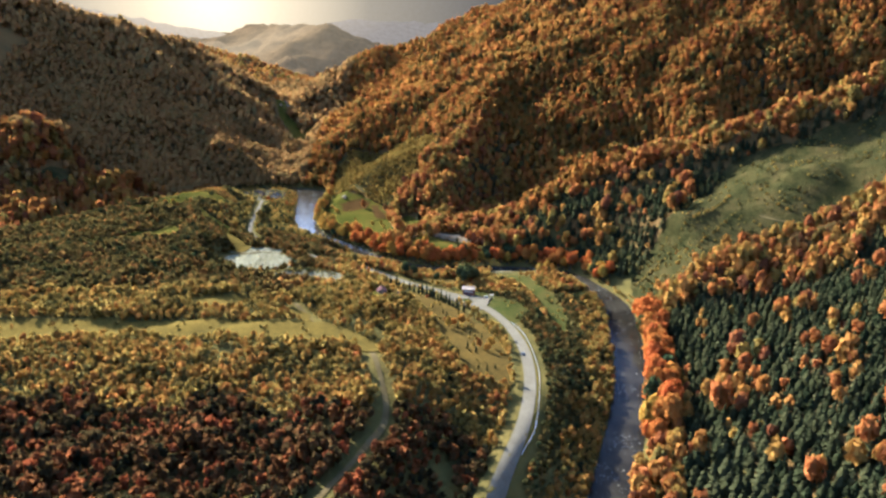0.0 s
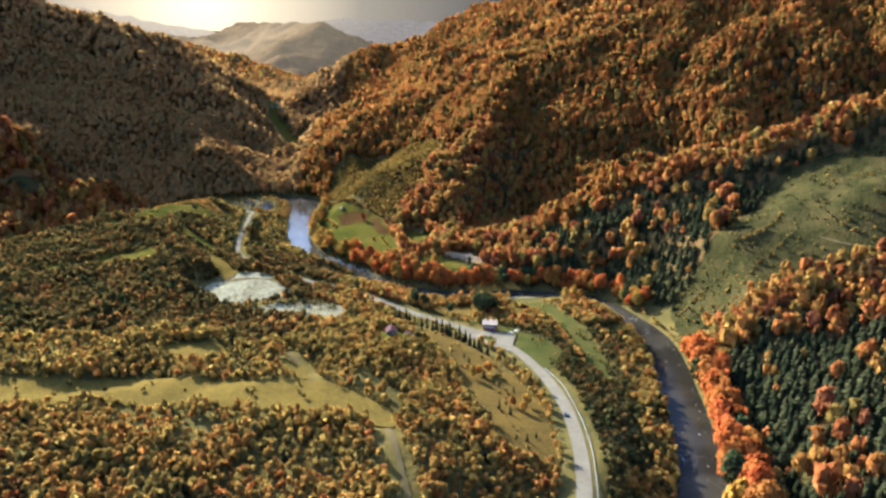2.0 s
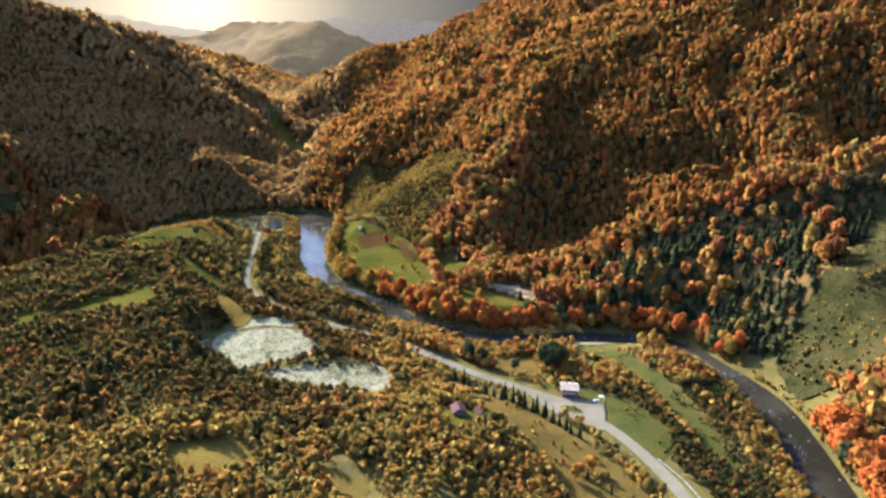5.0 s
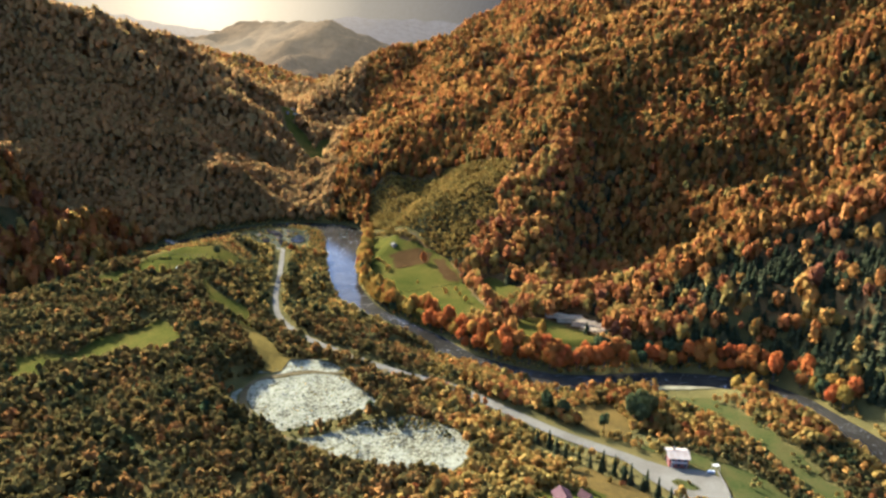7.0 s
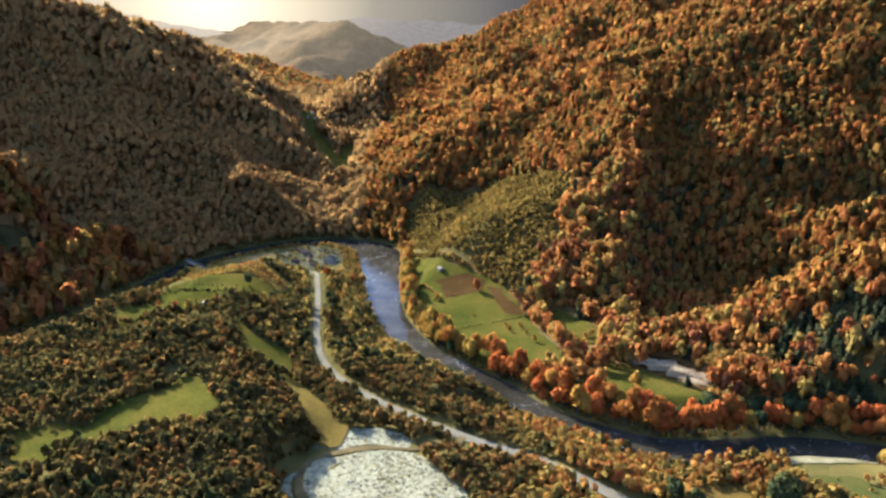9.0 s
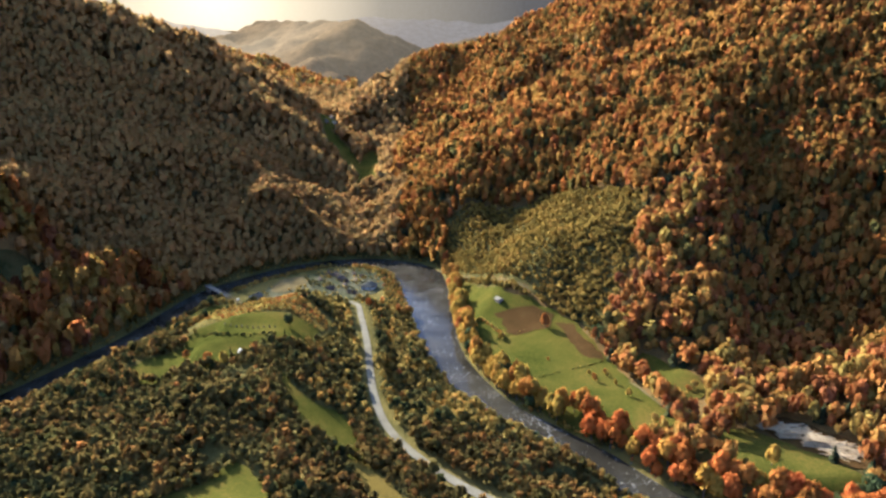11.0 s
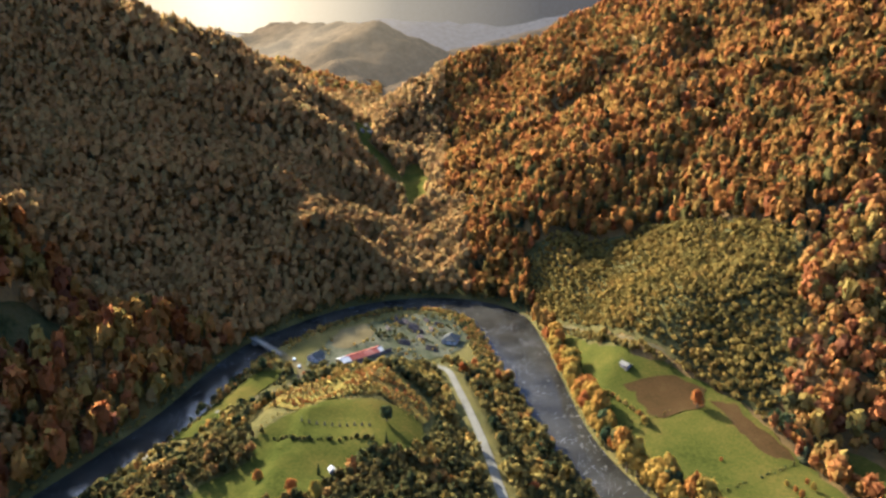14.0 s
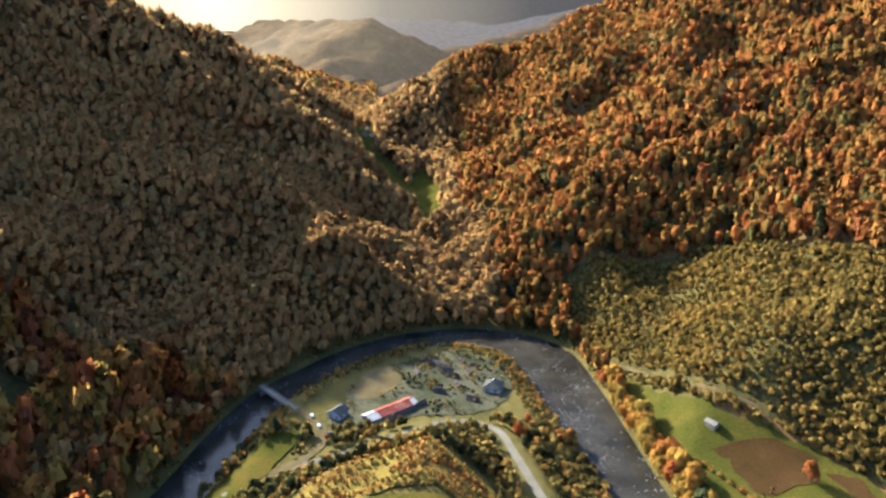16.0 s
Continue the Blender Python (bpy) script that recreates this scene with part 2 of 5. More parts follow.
# ---------------------------------------------------------------- plan of the valley
# main road: x, y, height of the carriageway
ROAD = [(-14, 60, 9), (3, 130, 8.5), (17, 187, 7.5), (33, 238, 6.5), (40, 282, 6), (39, 324, 5), (28, 366, 4), (8, 396, 3), (-26, 422, 4), (-65, 459, 5), (-95, 476, 6),
        (-135, 507, 7), (-159, 537, 8), (-170, 570, 9), (-178, 620, 11), (-187, 668, 10), (-193, 692, 8), (-211, 699, 8), (-230, 691, 7), (-256, 678, 5), (-284, 664, 4), (-312, 630, 3), (-335, 560, 3)]
# river: x, y, width, height of the water
RIVER = [(-460, 300, 16, 0), (-400, 440, 16, 0), (-362, 530, 16, 0), (-330, 610, 18, -0.5), (-314, 661, 18, -0.8), (-308, 700, 18, -1), (-299, 737, 18, -1), (-282, 764, 18, -1), (-258, 792, 20, -1), (-226, 811, 22, -1),
         (-190, 812, 30, -1.2), (-160, 792, 36, -1.4), (-150, 745, 31, -2), (-146, 708, 27, -2.4)]
RIVER += [(-137, 640, 19, -3.2), (-117, 586, 18, -4.2), (-98, 565, 15, -4.8), (-73, 538, 14, -5.6), (-57, 515, 13, -6), (-25, 494, 14, -6.6), (0, 487, 15, -7), (50, 491, 14, -7.6), (92, 480, 14, -8.4), (106, 450, 15, -9),
          (114, 413, 16, -9.4), (107, 362, 17, -9.8), (91, 289, 16, -10), (61, 209, 14, -10.4), (30, 130, 14, -10.8), (5, 30, 14, -11), (-20, -150, 14, -12)]


def smooth(a, b, x):
    t = np.clip((np.asarray(x, float) - a) / (b - a), 0, 1)
    return t * t * (3 - 2 * t)


def finer(line, step):
    """A Catmull-Rom curve through the points of a line, about step metres apart."""
    p = np.array(line, float)
    p = np.vstack([2 * p[0] - p[1], p, 2 * p[-1] - p[-2]])
    out = []
    for k in range(1, len(p) - 2):
        count = max(1, int(np.linalg.norm(p[k + 1, :2] - p[k, :2]) / step))
        for u in np.arange(count) / count:
            out.append(0.5 * (2 * p[k] + (p[k + 1] - p[k - 1]) * u + (2 * p[k - 1] - 5 * p[k] + 4 * p[k + 1] - p[k + 2]) * u ** 2 + (3 * p[k] - p[k - 1] - 3 * p[k + 1] + p[k + 2]) * u ** 3))
    return np.array(out + [p[-2]])


def nearest(x, y, line):
    """Distance to a polyline, its interpolated further columns, and the side (+1 to its right)."""
    best, side = np.full(x.shape, 1e9), np.ones(x.shape)
    cols = [np.zeros(x.shape) for _ in range(line.shape[1] - 2)]
    for a, b in zip(line[:-1], line[1:]):
        dx, dy = b[0] - a[0], b[1] - a[1]
        u = np.clip(((x - a[0]) * dx + (y - a[1]) * dy) / (dx * dx + dy * dy), 0, 1)
        d = np.hypot(x - a[0] - u * dx, y - a[1] - u * dy)
        hit = d < best
        best = np.where(hit, d, best)
        side = np.where(hit, np.sign((x - a[0]) * dy - (y - a[1]) * dx), side)
        cols = [np.where(hit, a[2 + k] + u * (b[2 + k] - a[2 + k]), c) for k, c in enumerate(cols)]
    return best, cols, side


def inside(x, y, polygon):
    out = np.zeros(np.shape(x), bool)
    for (ax, ay), (bx, by) in zip(polygon, polygon[1:] + polygon[:1]):
        if ay != by:
            out ^= ((ay > y) != (by > y)) & (x < (bx - ax) * (y - ay) / (by - ay) + ax)
    return out


def waves(x, y, size, seed, octaves=4):
    """Smooth uneven relief, about -1 to 1, from turned sine waves."""
    g = np.random.RandomState(seed)
    out, amp, total = 0, 1.0, 0
    for _ in range(octaves):
        for _ in range(3):
            a, p = g.uniform(0, 2 * np.pi, 2)
            k = 2 * np.pi / size * g.uniform(0.7, 1.3)
            out = out + amp * np.sin(k * (x * np.cos(a) + y * np.sin(a)) + p + 1.3 * np.sin(0.6 * k * (y * np.cos(a) - x * np.sin(a)) + 2 * p))
        total += amp * 1.7
        amp, size = amp * 0.5, size * 0.48
    return out / total


# crests of the spurs: points along the crest, the fall on its right and on its left, and how much steeper the brow on its right is
SPURS = [
    ([(150, 402, -8), (213, 397, 11), (330, 395, 65), (480, 380, 130)], 0.5, 0.62),
    ([(42, 566, 0), (90, 576, 31), (125, 572, 51), (165, 556, 67), (210, 536, 82), (300, 525, 118), (460, 530, 180), (700, 560, 260)], 0.48, 0.85, 0.5),
    ([(-22, 592, 0), (5, 622, 14), (33, 690, 52), (58, 785, 108), (80, 868, 140)], 1.35, 0.55),
    ([(-187, 858, 4), (-147, 900, 46), (-91, 895, 80), (5, 900, 112), (80, 870, 140), (210, 880, 185), (400, 900, 270), (700, 900, 400)], 0.72, 0.6),
    ([(-215, 1130, 35), (-130, 1090, 85), (-46, 1063, 115), (60, 1040, 160), (220, 1030, 225), (450, 1050, 300)], 0.6, 0.6),
    ([(-276, 1330, 82), (-267, 1370, 94), (-218, 1430, 137), (-160, 1490, 174), (-74, 1540, 202), (78, 1500, 261)] + [(250, 1420, 330), (600, 1300, 440)], 0.68, 0.62),
    ([(-228, 868, 4), (-280, 912, 42), (-380, 950, 88), (-520, 1010, 165), (-640, 1080, 235)], 0.5, 0.5),
    ([(-330, 1430, 70), (-339, 1370, 87), (-424, 1250, 151), (-441, 1215, 175), (-487, 1140, 197), (-531, 1070, 214)] + [(-760, 960, 290), (-1000, 820, 340), (-1400, 600, 360)], 0.7, 0.7),
    ([(-335, 795, 4), (-430, 845, 62), (-560, 890, 135), (-800, 880, 250), (-1200, 700, 340)], 0.55, 0.5),
    ([(-298, 1560, 83), (-320, 1620, 113), (-418, 1750, 142), (-550, 1880, 184), (-697, 2000, 210)] + [(-1000, 2250, 225), (-1400, 2500, 260)], 0.5, 0.5),
]
ROAD_FINE, RIVER_FINE = finer(ROAD, 12), finer(RIVER, 12)
SPURS = [(np.array(k[0], float), k[1], k[2], k[3] if len(k) > 3 else 0.0) for k in SPURS]
TERRACE = [(p[0], p[1]) for p in ROAD] + [(-360, 520), (-400, 430), (-460, 300), (-500, 60)]
PITS = [(-126, 434, 31, 35, 0.0, 16.0), (-92, 394, 35, 23, -0.14, 15.8)]      # x, y, two radii, turn and floor height of the gravel pits


def pit_radius(x, y, pit, more=0.0, south=0.0):
    """1 on the rim of a pit, less inside."""
    px, py, rx, ry, turn, _ = pit
    dx, dy = x - px, y - py + south
    c, s = math.cos(turn), math.sin(turn)
    return np.hypot((dx * c + dy * s) / (rx + more), (dy * c - dx * s) / (ry + more + south))


def relief(x, y):
    """Height of the bare ground."""
    x, y = np.asarray(x, float), np.asarray(y, float)
    road, (road_z,), _ = nearest(x, y, ROAD_FINE)
    river, (width, water), bank = nearest(x, y, RIVER_FINE)
    z = 3 + np.minimum(0.10 * np.maximum(y - 850, 0), 72) + 0 * x
    z = np.where((bank < 0) | (y > 520), z, -7.0 + 0 * z)
    inner = inside(x, y, TERRACE)
    z = np.where(inner, road_z + (24 - 0.5 * road_z) * smooth(2, 45 + 75 * np.exp(-((x + 105) ** 2 + (y - 412) ** 2) / 5000) + 75 * np.exp(-((x + 5) ** 2 + (y - 320) ** 2) / 4000), road) * smooth(6, 60, river - width / 2) + 2.5 * waves(x, y, 90, 5) * smooth(20, 60, road), z)
    z = np.where(~inner & (road < 60) & (y < 560), road_z * (1 - smooth(4, 50, road)) + z * smooth(4, 50, road), z)
    z = np.where(inner, z - 6 * smooth(262, 215, y), z)
    # left bank of the western arm, and the hillside east of the river
    z = np.where((x < -250) & ~inner & (y < 800) & (bank < 0) | (x < -330) & ~inner, 3 + 0.10 * np.maximum(river - 20, 0) + 7 * smooth(20, 60, river), z)
    z = np.where((bank < 0) & (x > 20) & (y < 470), -9 + 0.34 * np.maximum(river - width / 2 - 4, 0), z)
    # spurs
    hill = np.full(x.shape, -200.0)
    rough = 1 + 0.12 * waves(x, y, 170, 11, 2)
    for crest, right, left, brow in SPURS:
        for a, b in zip(crest[:-1], crest[1:]):
            d, (top,), side = nearest(x, y, np.array([a, b]))
            run = np.sqrt(d * d + 64) - 8
            hill = np.maximum(hill, top - np.where(side > 0, right, left) * rough * run - np.where(side > 0, brow, 0) * np.minimum(run, 25))
    hill = hill + 3.5 * waves(x, y, 110, 23, 3) * smooth(0, 40, hill - z)
    hill = hill + 7.0 * (np.abs(np.sin((x * 0.8 - y * 0.35) * math.pi / 62 + 1.2 * waves(x, y, 160, 24, 2))) - 0.6) * smooth(25, 80, hill - z) * smooth(600, 720, y)
    k = 6.0
    top = np.maximum(z, hill)
    z = np.where(np.abs(z - hill) < 60, top + k * np.log1p(np.exp(-np.abs(z - hill) / k)) * smooth(0, 1, 1.0), top) - k * 0.0
    # pits, carriageway, river bed
    for pit in PITS:
        z = z + (pit[5] + 0.7 * waves(x, y, 14, 3) - z) * (1 - smooth(0.95, 1.25, pit_radius(x, y, pit)))
    z = z + (road_z - z) * (1 - smooth(4.5, 13, road))
    shore = river - width / 2
    z = np.where(shore < 60, np.minimum(z, water - 1.6 + np.maximum(shore + 3, 0) * 0.42 + 0.012 * np.maximum(shore - 4, 0) ** 2 + 60 * smooth(40, 60, shore)), z)
    return z


def spaced(low, high, step, end_low, end_high):
    core = list(np.arange(low, high + 0.1, step))
    for end, sign in ((end_high, 1), (end_low, -1)):
        s, at = step, core[-1] if sign > 0 else core[0]
        more = []
        while at * sign < end * sign:
            s = min(s * 1.13, 160)
            at += s * sign
            more.append(at)
        core = core + more if sign > 0 else more[::-1] + core
    return np.array(core)


GX, GY = spaced(-420, 340, 4, -4600, 4600), spaced(150, 960, 4, -3000, 4900)
GRID_X, GRID_Y = np.meshgrid(GX, GY)
GROUND_Z = relief(GRID_X, GRID_Y)


def height(x, y):
    """Height of the ground sheet as it is built."""
    x, y = np.asarray(x, float), np.asarray(y, float)
    i = np.clip(np.searchsorted(GX, x) - 1, 0, len(GX) - 2)
    j = np.clip(np.searchsorted(GY, y) - 1, 0, len(GY) - 2)
    u, v = (x - GX[i]) / (GX[i + 1] - GX[i]), (y - GY[j]) / (GY[j + 1] - GY[j])
    return (GROUND_Z[j, i] * (1 - u) + GROUND_Z[j, i + 1] * u) * (1 - v) + (GROUND_Z[j + 1, i] * (1 - u) + GROUND_Z[j + 1, i + 1] * u) * v


def mesh_of(name, verts, faces, mat, soft=True):
    me = bpy.data.meshes.new(name)
    me.from_pydata([tuple(v) for v in verts], [], [tuple(f) for f in faces])
    me.materials.append(mat)
    if soft:
        me.polygons.foreach_set("use_smooth", np.ones(len(me.polygons), bool))
    me.update()
    return me


def setting(name, me, label, category):
    return tagged(new(name, me), label, category, kind="structure")


def grid_faces(rows, cols):
    k = np.arange(rows * cols).reshape(rows, cols)
    return np.stack([k[:-1, :-1], k[:-1, 1:], k[1:, 1:], k[1:, :-1]], -1).reshape(-1, 4)


ground = setting("ground", mesh_of("ground", np.stack([GRID_X, GRID_Y, GROUND_Z], -1).reshape(-1, 3), grid_faces(len(GY), len(GX)).tolist(), M_GROUND),
                 "brown and golden floor of a wooded mountain valley", "ground")
grassy = inside(GRID_X, GRID_Y, TERRACE) | (nearest(GRID_X, GRID_Y, RIVER_FINE)[2] > 0) & (GRID_X > -330) & (GRID_X < 140) & (GRID_Y < 830)
grassy |= (nearest(GRID_X, GRID_Y, RIVER_FINE)[0] < 42 + 8 * waves(GRID_X, GRID_Y, 30, 59)) & (GRID_Y < 860)
ground.data.attributes.new("grassy", "FLOAT", "POINT").data.foreach_set("value", grassy.astype(np.float32).ravel())


def ribbon(name, line, half, lift, mat, label, category, across=4, drape=True, rag=0.0):
    """A strip along a fine line; half: half width, a number or one for each point."""
    p = np.asarray(line)
    d = np.gradient(p[:, :2], axis=0)
    d /= np.linalg.norm(d, axis=1)[:, None]
    n = np.stack([d[:, 1], -d[:, 0]], 1)
    half = np.broadcast_to(half, len(p)).astype(float)
    half = half * (1 + rag * waves(p[:, 0], p[:, 1], 23, 8))
    u = np.linspace(-1, 1, across + 1)
    xy = p[:, None, :2] + n[:, None, :] * (u[None, :, None] * half[:, None, None])
    z = height(xy[..., 0], xy[..., 1]) if drape else np.repeat(p[:, 2:3], across + 1, 1)
    v = np.concatenate([xy, (z + lift)[..., None]], -1).reshape(-1, 3)
    return setting(name, mesh_of(name, v, grid_faces(len(p), across + 1).tolist(), mat), label, category)


def patch(name, outline, mat, label, category="meadow", lift=0.25, cell=4.0, rag=1.5):
    """A field: an outline in plan laid on the ground, with an uneven edge."""
    from_line = finer(list(outline) + [outline[0]], 3.0)[:-1]
    edge = from_line + rag * np.stack([waves(from_line[:, 0], from_line[:, 1], 14, 31), waves(from_line[:, 0], from_line[:, 1], 14, 32)], 1)
    poly = [tuple(e) for e in edge]
    x, y = np.meshgrid(np.arange(edge[:, 0].min(), edge[:, 0].max(), cell), np.arange(edge[:, 1].min(), edge[:, 1].max(), cell))
    keep = inside(x, y, poly)
    pts = [Vector(p) for p in poly] + [Vector((a, b)) for a, b in zip(x[keep], y[keep])]
    from mathutils.geometry import delaunay_2d_cdt
    v, _, f, _, _, _ = delaunay_2d_cdt(pts, [], [list(range(len(poly)))], 1, 1e-4)
    vx, vy = np.array([p.x for p in v]), np.array([p.y for p in v])
    return setting(name, mesh_of(name, np.stack([vx, vy, height(vx, vy) + lift], 1), [list(k) for k in f], mat), label, category)


RIVER_DENSE = finer(RIVER, 5)
ribbon("river", RIVER_DENSE[:, [0, 1, 3]], RIVER_DENSE[:, 2] / 2 + 2.0, 0.0, M_WATER, "shallow dark mountain river with glinting riffles", "water", 6, False)
ROAD_DENSE = finer(ROAD, 5)
ribbon("road", ROAD_DENSE, 2.7 - 1.0 * smooth(430, 540, ROAD_DENSE[:, 1]), 0.35, M_ROAD, "pale worn asphalt road winding along the valley", "road")
TRACK = [(-40, 150), (-36, 165), (-26, 190), (-21, 207), (-22, 226), (-32, 260), (-46, 275), (-60, 286), (-65, 300), (-75, 316)]
ribbon("dirt_track", finer(TRACK, 4), 1.05, 0.3, M_TRACK, "narrow pale dirt track through trees", "track", 3, True, 0.25)

# open land: outline, material, label
FIELDS = {
    "hay_strip": ([(-230, 262), (-171, 264), (-140, 274), (-110, 269), (-81, 266), (-59, 263), (-40, 260), (-29, 254), (-27, 268), (-36, 277), (-48, 284), (-64, 287), (-95, 288), (-120, 294), (-154, 294), (-187, 293), (-235, 291)], M_HAY, "long strip of dry yellow meadow between woods"),
    "hay_slope": ([(-33, 388), (-16, 390), (6, 366), (20, 342), (31, 305), (30, 262), (13, 266), (4, 290), (-2, 312), (-6, 336), (-18, 364)], M_HAY_BROWN, "dry golden-brown meadow sloping beside the road"),
    "hay_nook": ([(-131, 324), (-109, 324), (-101, 318), (-103, 308), (-124, 308)], M_HAY, "small dry yellow clearing among bushes"),
    "hay_lane": ([(-84, 314), (-75, 309), (-68, 306), (-61, 290), (-66, 288), (-72, 299)], M_HAY, "narrow yellow lane of dry grass among bushes"),
    "east_pasture": ([(-124, 752), (-112, 720), (-101, 696), (-86, 680), (-75, 668), (-62, 650), (-55, 634), (-49, 609), (-42, 581), (-40, 563), (-66, 558), (-90, 579), (-108, 612), (-119, 645), (-122, 690)], M_PASTURE, "bright green pasture beside the river with yellow patches"),
    "nook_pasture": ([(-40, 612), (-37, 618), (-30, 615), (-14, 597), (-26, 582), (-35, 586), (-41, 602)], M_PASTURE, "small green pasture at the foot of woods"),
    "log_meadow": ([(-36, 534), (-16, 549), (2, 536), (18, 521), (-4, 511), (-22, 525)], M_PASTURE, "green meadow beside the timber yard"),
    "timber_yard": ([(-9, 557), (10, 558), (21, 545), (32, 530), (18, 520), (4, 532)], M_TILLED, "trampled earth yard with felled timber"),
    "upper_field": ([(-262, 598), (-250, 611), (-234, 616), (-216, 619), (-202, 612), (-204, 595), (-219, 593), (-240, 592), (-254, 594)], M_PASTURE, "bright green field on the terrace with a hedge"),
    "lower_field": ([(-275, 564), (-259, 579), (-252, 592), (-219, 589), (-219, 584), (-231, 572), (-239, 562), (-261, 556)], M_PASTURE, "yellowish green field on the terrace below a hedge"),
    "bracken_bank": ([(-262, 620), (-259, 633), (-245, 643), (-225, 656), (-202, 640), (-199, 626), (-204, 615), (-217, 622), (-236, 619), (-251, 614)], M_BRACKEN, "rust and yellow bracken bank above the road"),
    "west_field": ([(-230, 453), (-224, 467), (-213, 479), (-203, 487), (-180, 462), (-190, 459), (-201, 459), (-211, 451), (-220, 445)], M_PASTURE, "green field enclosed by bushes, yellow at one end"),
    "west_lea": ([(-248, 442), (-238, 451), (-226, 445), (-231, 424)], M_PASTURE, "dull green grass clearing among bushes"),
    "south_field": ([(-209, 556), (-193, 540), (-178, 541), (-168, 514), (-179, 512), (-190, 520)], M_PASTURE, "small green field beside the road"),
    "narrow_field": ([(-174, 500), (-161, 500), (-140, 472), (-147, 461), (-156, 473)], M_HAY, "narrow yellow field among bushes"),
    "far_meadow": ([(-400, 696), (-380, 700), (-370, 682), (-382, 662), (-408, 664)], M_SLOPE, "dim green meadow across the river"),
    "valley_meadow": ([(-222, 960), (-212, 990), (-208, 1060), (-212, 1150), (-226, 1190), (-240, 1170), (-236, 1090), (-232, 1000)], M_PASTURE, "pale green meadow in the side valley"),
    "upper_meadow": ([(-290, 1215), (-280, 1250), (-290, 1330), (-300, 1400), (-322, 1400), (-312, 1330), (-306, 1240)], M_PASTURE, "distant pale green meadow in the valley head"),
    "valley_strip": ([(-300, 1224), (-282, 1214), (-262, 1192), (-236, 1134), (-228, 1100), (-240, 1100), (-264, 1150), (-290, 1192)], M_PASTURE, "pale green meadow climbing the side valley"),
    "river_strip": ([(-274, 698), (-285, 695), (-294, 680), (-302, 664), (-307, 646), (-307, 634), (-298, 634), (-292, 650), (-284, 664), (-276, 684)], M_PASTURE, "narrow green bank along the river"),
    "roadside_lawn": ([(4, 412), (24, 416), (46, 404), (54, 380), (44, 350), (36, 346), (27, 370), (30, 392), (22, 402)], M_LAWN, "pale green lawn around the roadside house"),
    "dry_corner": ([(-20, 440), (-6, 458), (8, 462), (13, 446), (4, 420), (-9, 420)], M_HAY_BROWN, "dry grassy corner among roadside bushes"),
    "shore_meadow": ([(34, 464), (46, 468), (60, 456), (68, 436), (74, 410), (76, 380), (68, 340), (64, 372), (62, 405), (57, 428), (48, 448)], M_LAWN, "green strip of grass between bushes and the river"),
    "grazed_slope": ([(127, 412), (129, 432), (136, 446), (150, 456), (168, 462), (200, 490), (222, 512), (259, 508), (292, 503), (330, 500), (400, 500), (400, 412), (320, 410), (270, 409), (240, 407), (209, 405), (171, 403), (146, 406)], M_SLOPE, "steep grazed hillside with scattered shrubs"),
    "bare_yard": ([(-258, 742), (-252, 757), (-241, 764), (-234, 748), (-241, 733), (-252, 728)], M_TRACK, "pale bare patch of earth in the farmyard"),
    "farm_yard": ([(-262, 725), (-254, 752), (-237, 768), (-205, 784), (-182, 766), (-180, 735), (-196, 716), (-228, 712), (-262, 702)], M_YARD, "bare earth farmyard on the river bend"),
    "cabin_lawn": ([(-44, 364), (-32, 368), (-22, 372), (-15, 366), (-22, 354), (-34, 344), (-44, 350)], M_PASTURE, "small green lawn round two cabins"),
    "cleared_slope": ([(-136, 801), (-136, 842), (-114, 838), (-89, 832), (-53, 824), (-22, 774), (-4, 738), (-18, 690), (-40, 656), (-56, 644), (-74, 674), (-86, 686), (-98, 704), (-110, 732), (-126, 775)], M_SCRUB, "mountain slope cleared of trees, covered with yellow-green scrub"),
}
# the grass runs on under the crowns along a field's sunless edge
for key in ("upper_field", "lower_field", "west_field", "west_lea", "south_field", "narrow_field", "east_pasture", "log_meadow", "nook_pasture"):
    outline, mat, label = FIELDS[key]
    middle = sum(p[1] for p in outline) / len(outline)
    FIELDS[key] = ([(px, py - (9 if py < middle else 0)) for px, py in outline], mat, label)
for key, (outline, mat, label) in FIELDS.items():
    patch(key, outline, mat, label, cell=2.2 if key in ("grazed_slope", "upper_field", "lower_field", "east_pasture") else 4.0, lift={"bare_yard": 0.5, "grazed_slope": 1.0, "cleared_slope": 0.6, "farm_yard": 0.3, "upper_field": 0.75, "lower_field": 0.7, "roadside_lawn": 0.3, "shore_meadow": 0.3}.get(key, 0.55))
patch("forecourt", [(-4, 404), (7, 401), (13, 397), (24, 396), (29, 392), (26, 376), (25, 368), (14, 373), (6, 384)], M_ROAD, "pale gravel forecourt beside the road", "forecourt", 0.44, 3, 0.3)
for key, line in (("brown_plot", [(-106, 678), (-97, 677), (-86, 675), (-75, 664), (-77, 654), (-84, 656), (-92, 652), (-101, 654), (-103, 665)]), ("brown_margin", [(-74, 656), (-65, 651), (-59, 632), (-56, 619), (-62, 618), (-67, 633)])):
    patch(key, line, M_TILLED, "dark brown tilled plot in the pasture", "field", 0.75, 3.0, 2.4)
HILL_PATH = [(-155, 812), (-134, 784), (-122, 759), (-109, 730), (-100, 705), (-84, 684)]
ribbon("footpath", finer(HILL_PATH, 4), 0.55, 0.5, M_TRACK, "pale footpath along the foot of the slope", "path", 2, True, 0.3)
HILL_TRACKS = [[(176, 408), (191, 409), (203, 407), (214, 403)], [(209, 427), (220, 414), (233, 403), (240, 399), (250, 397)]]
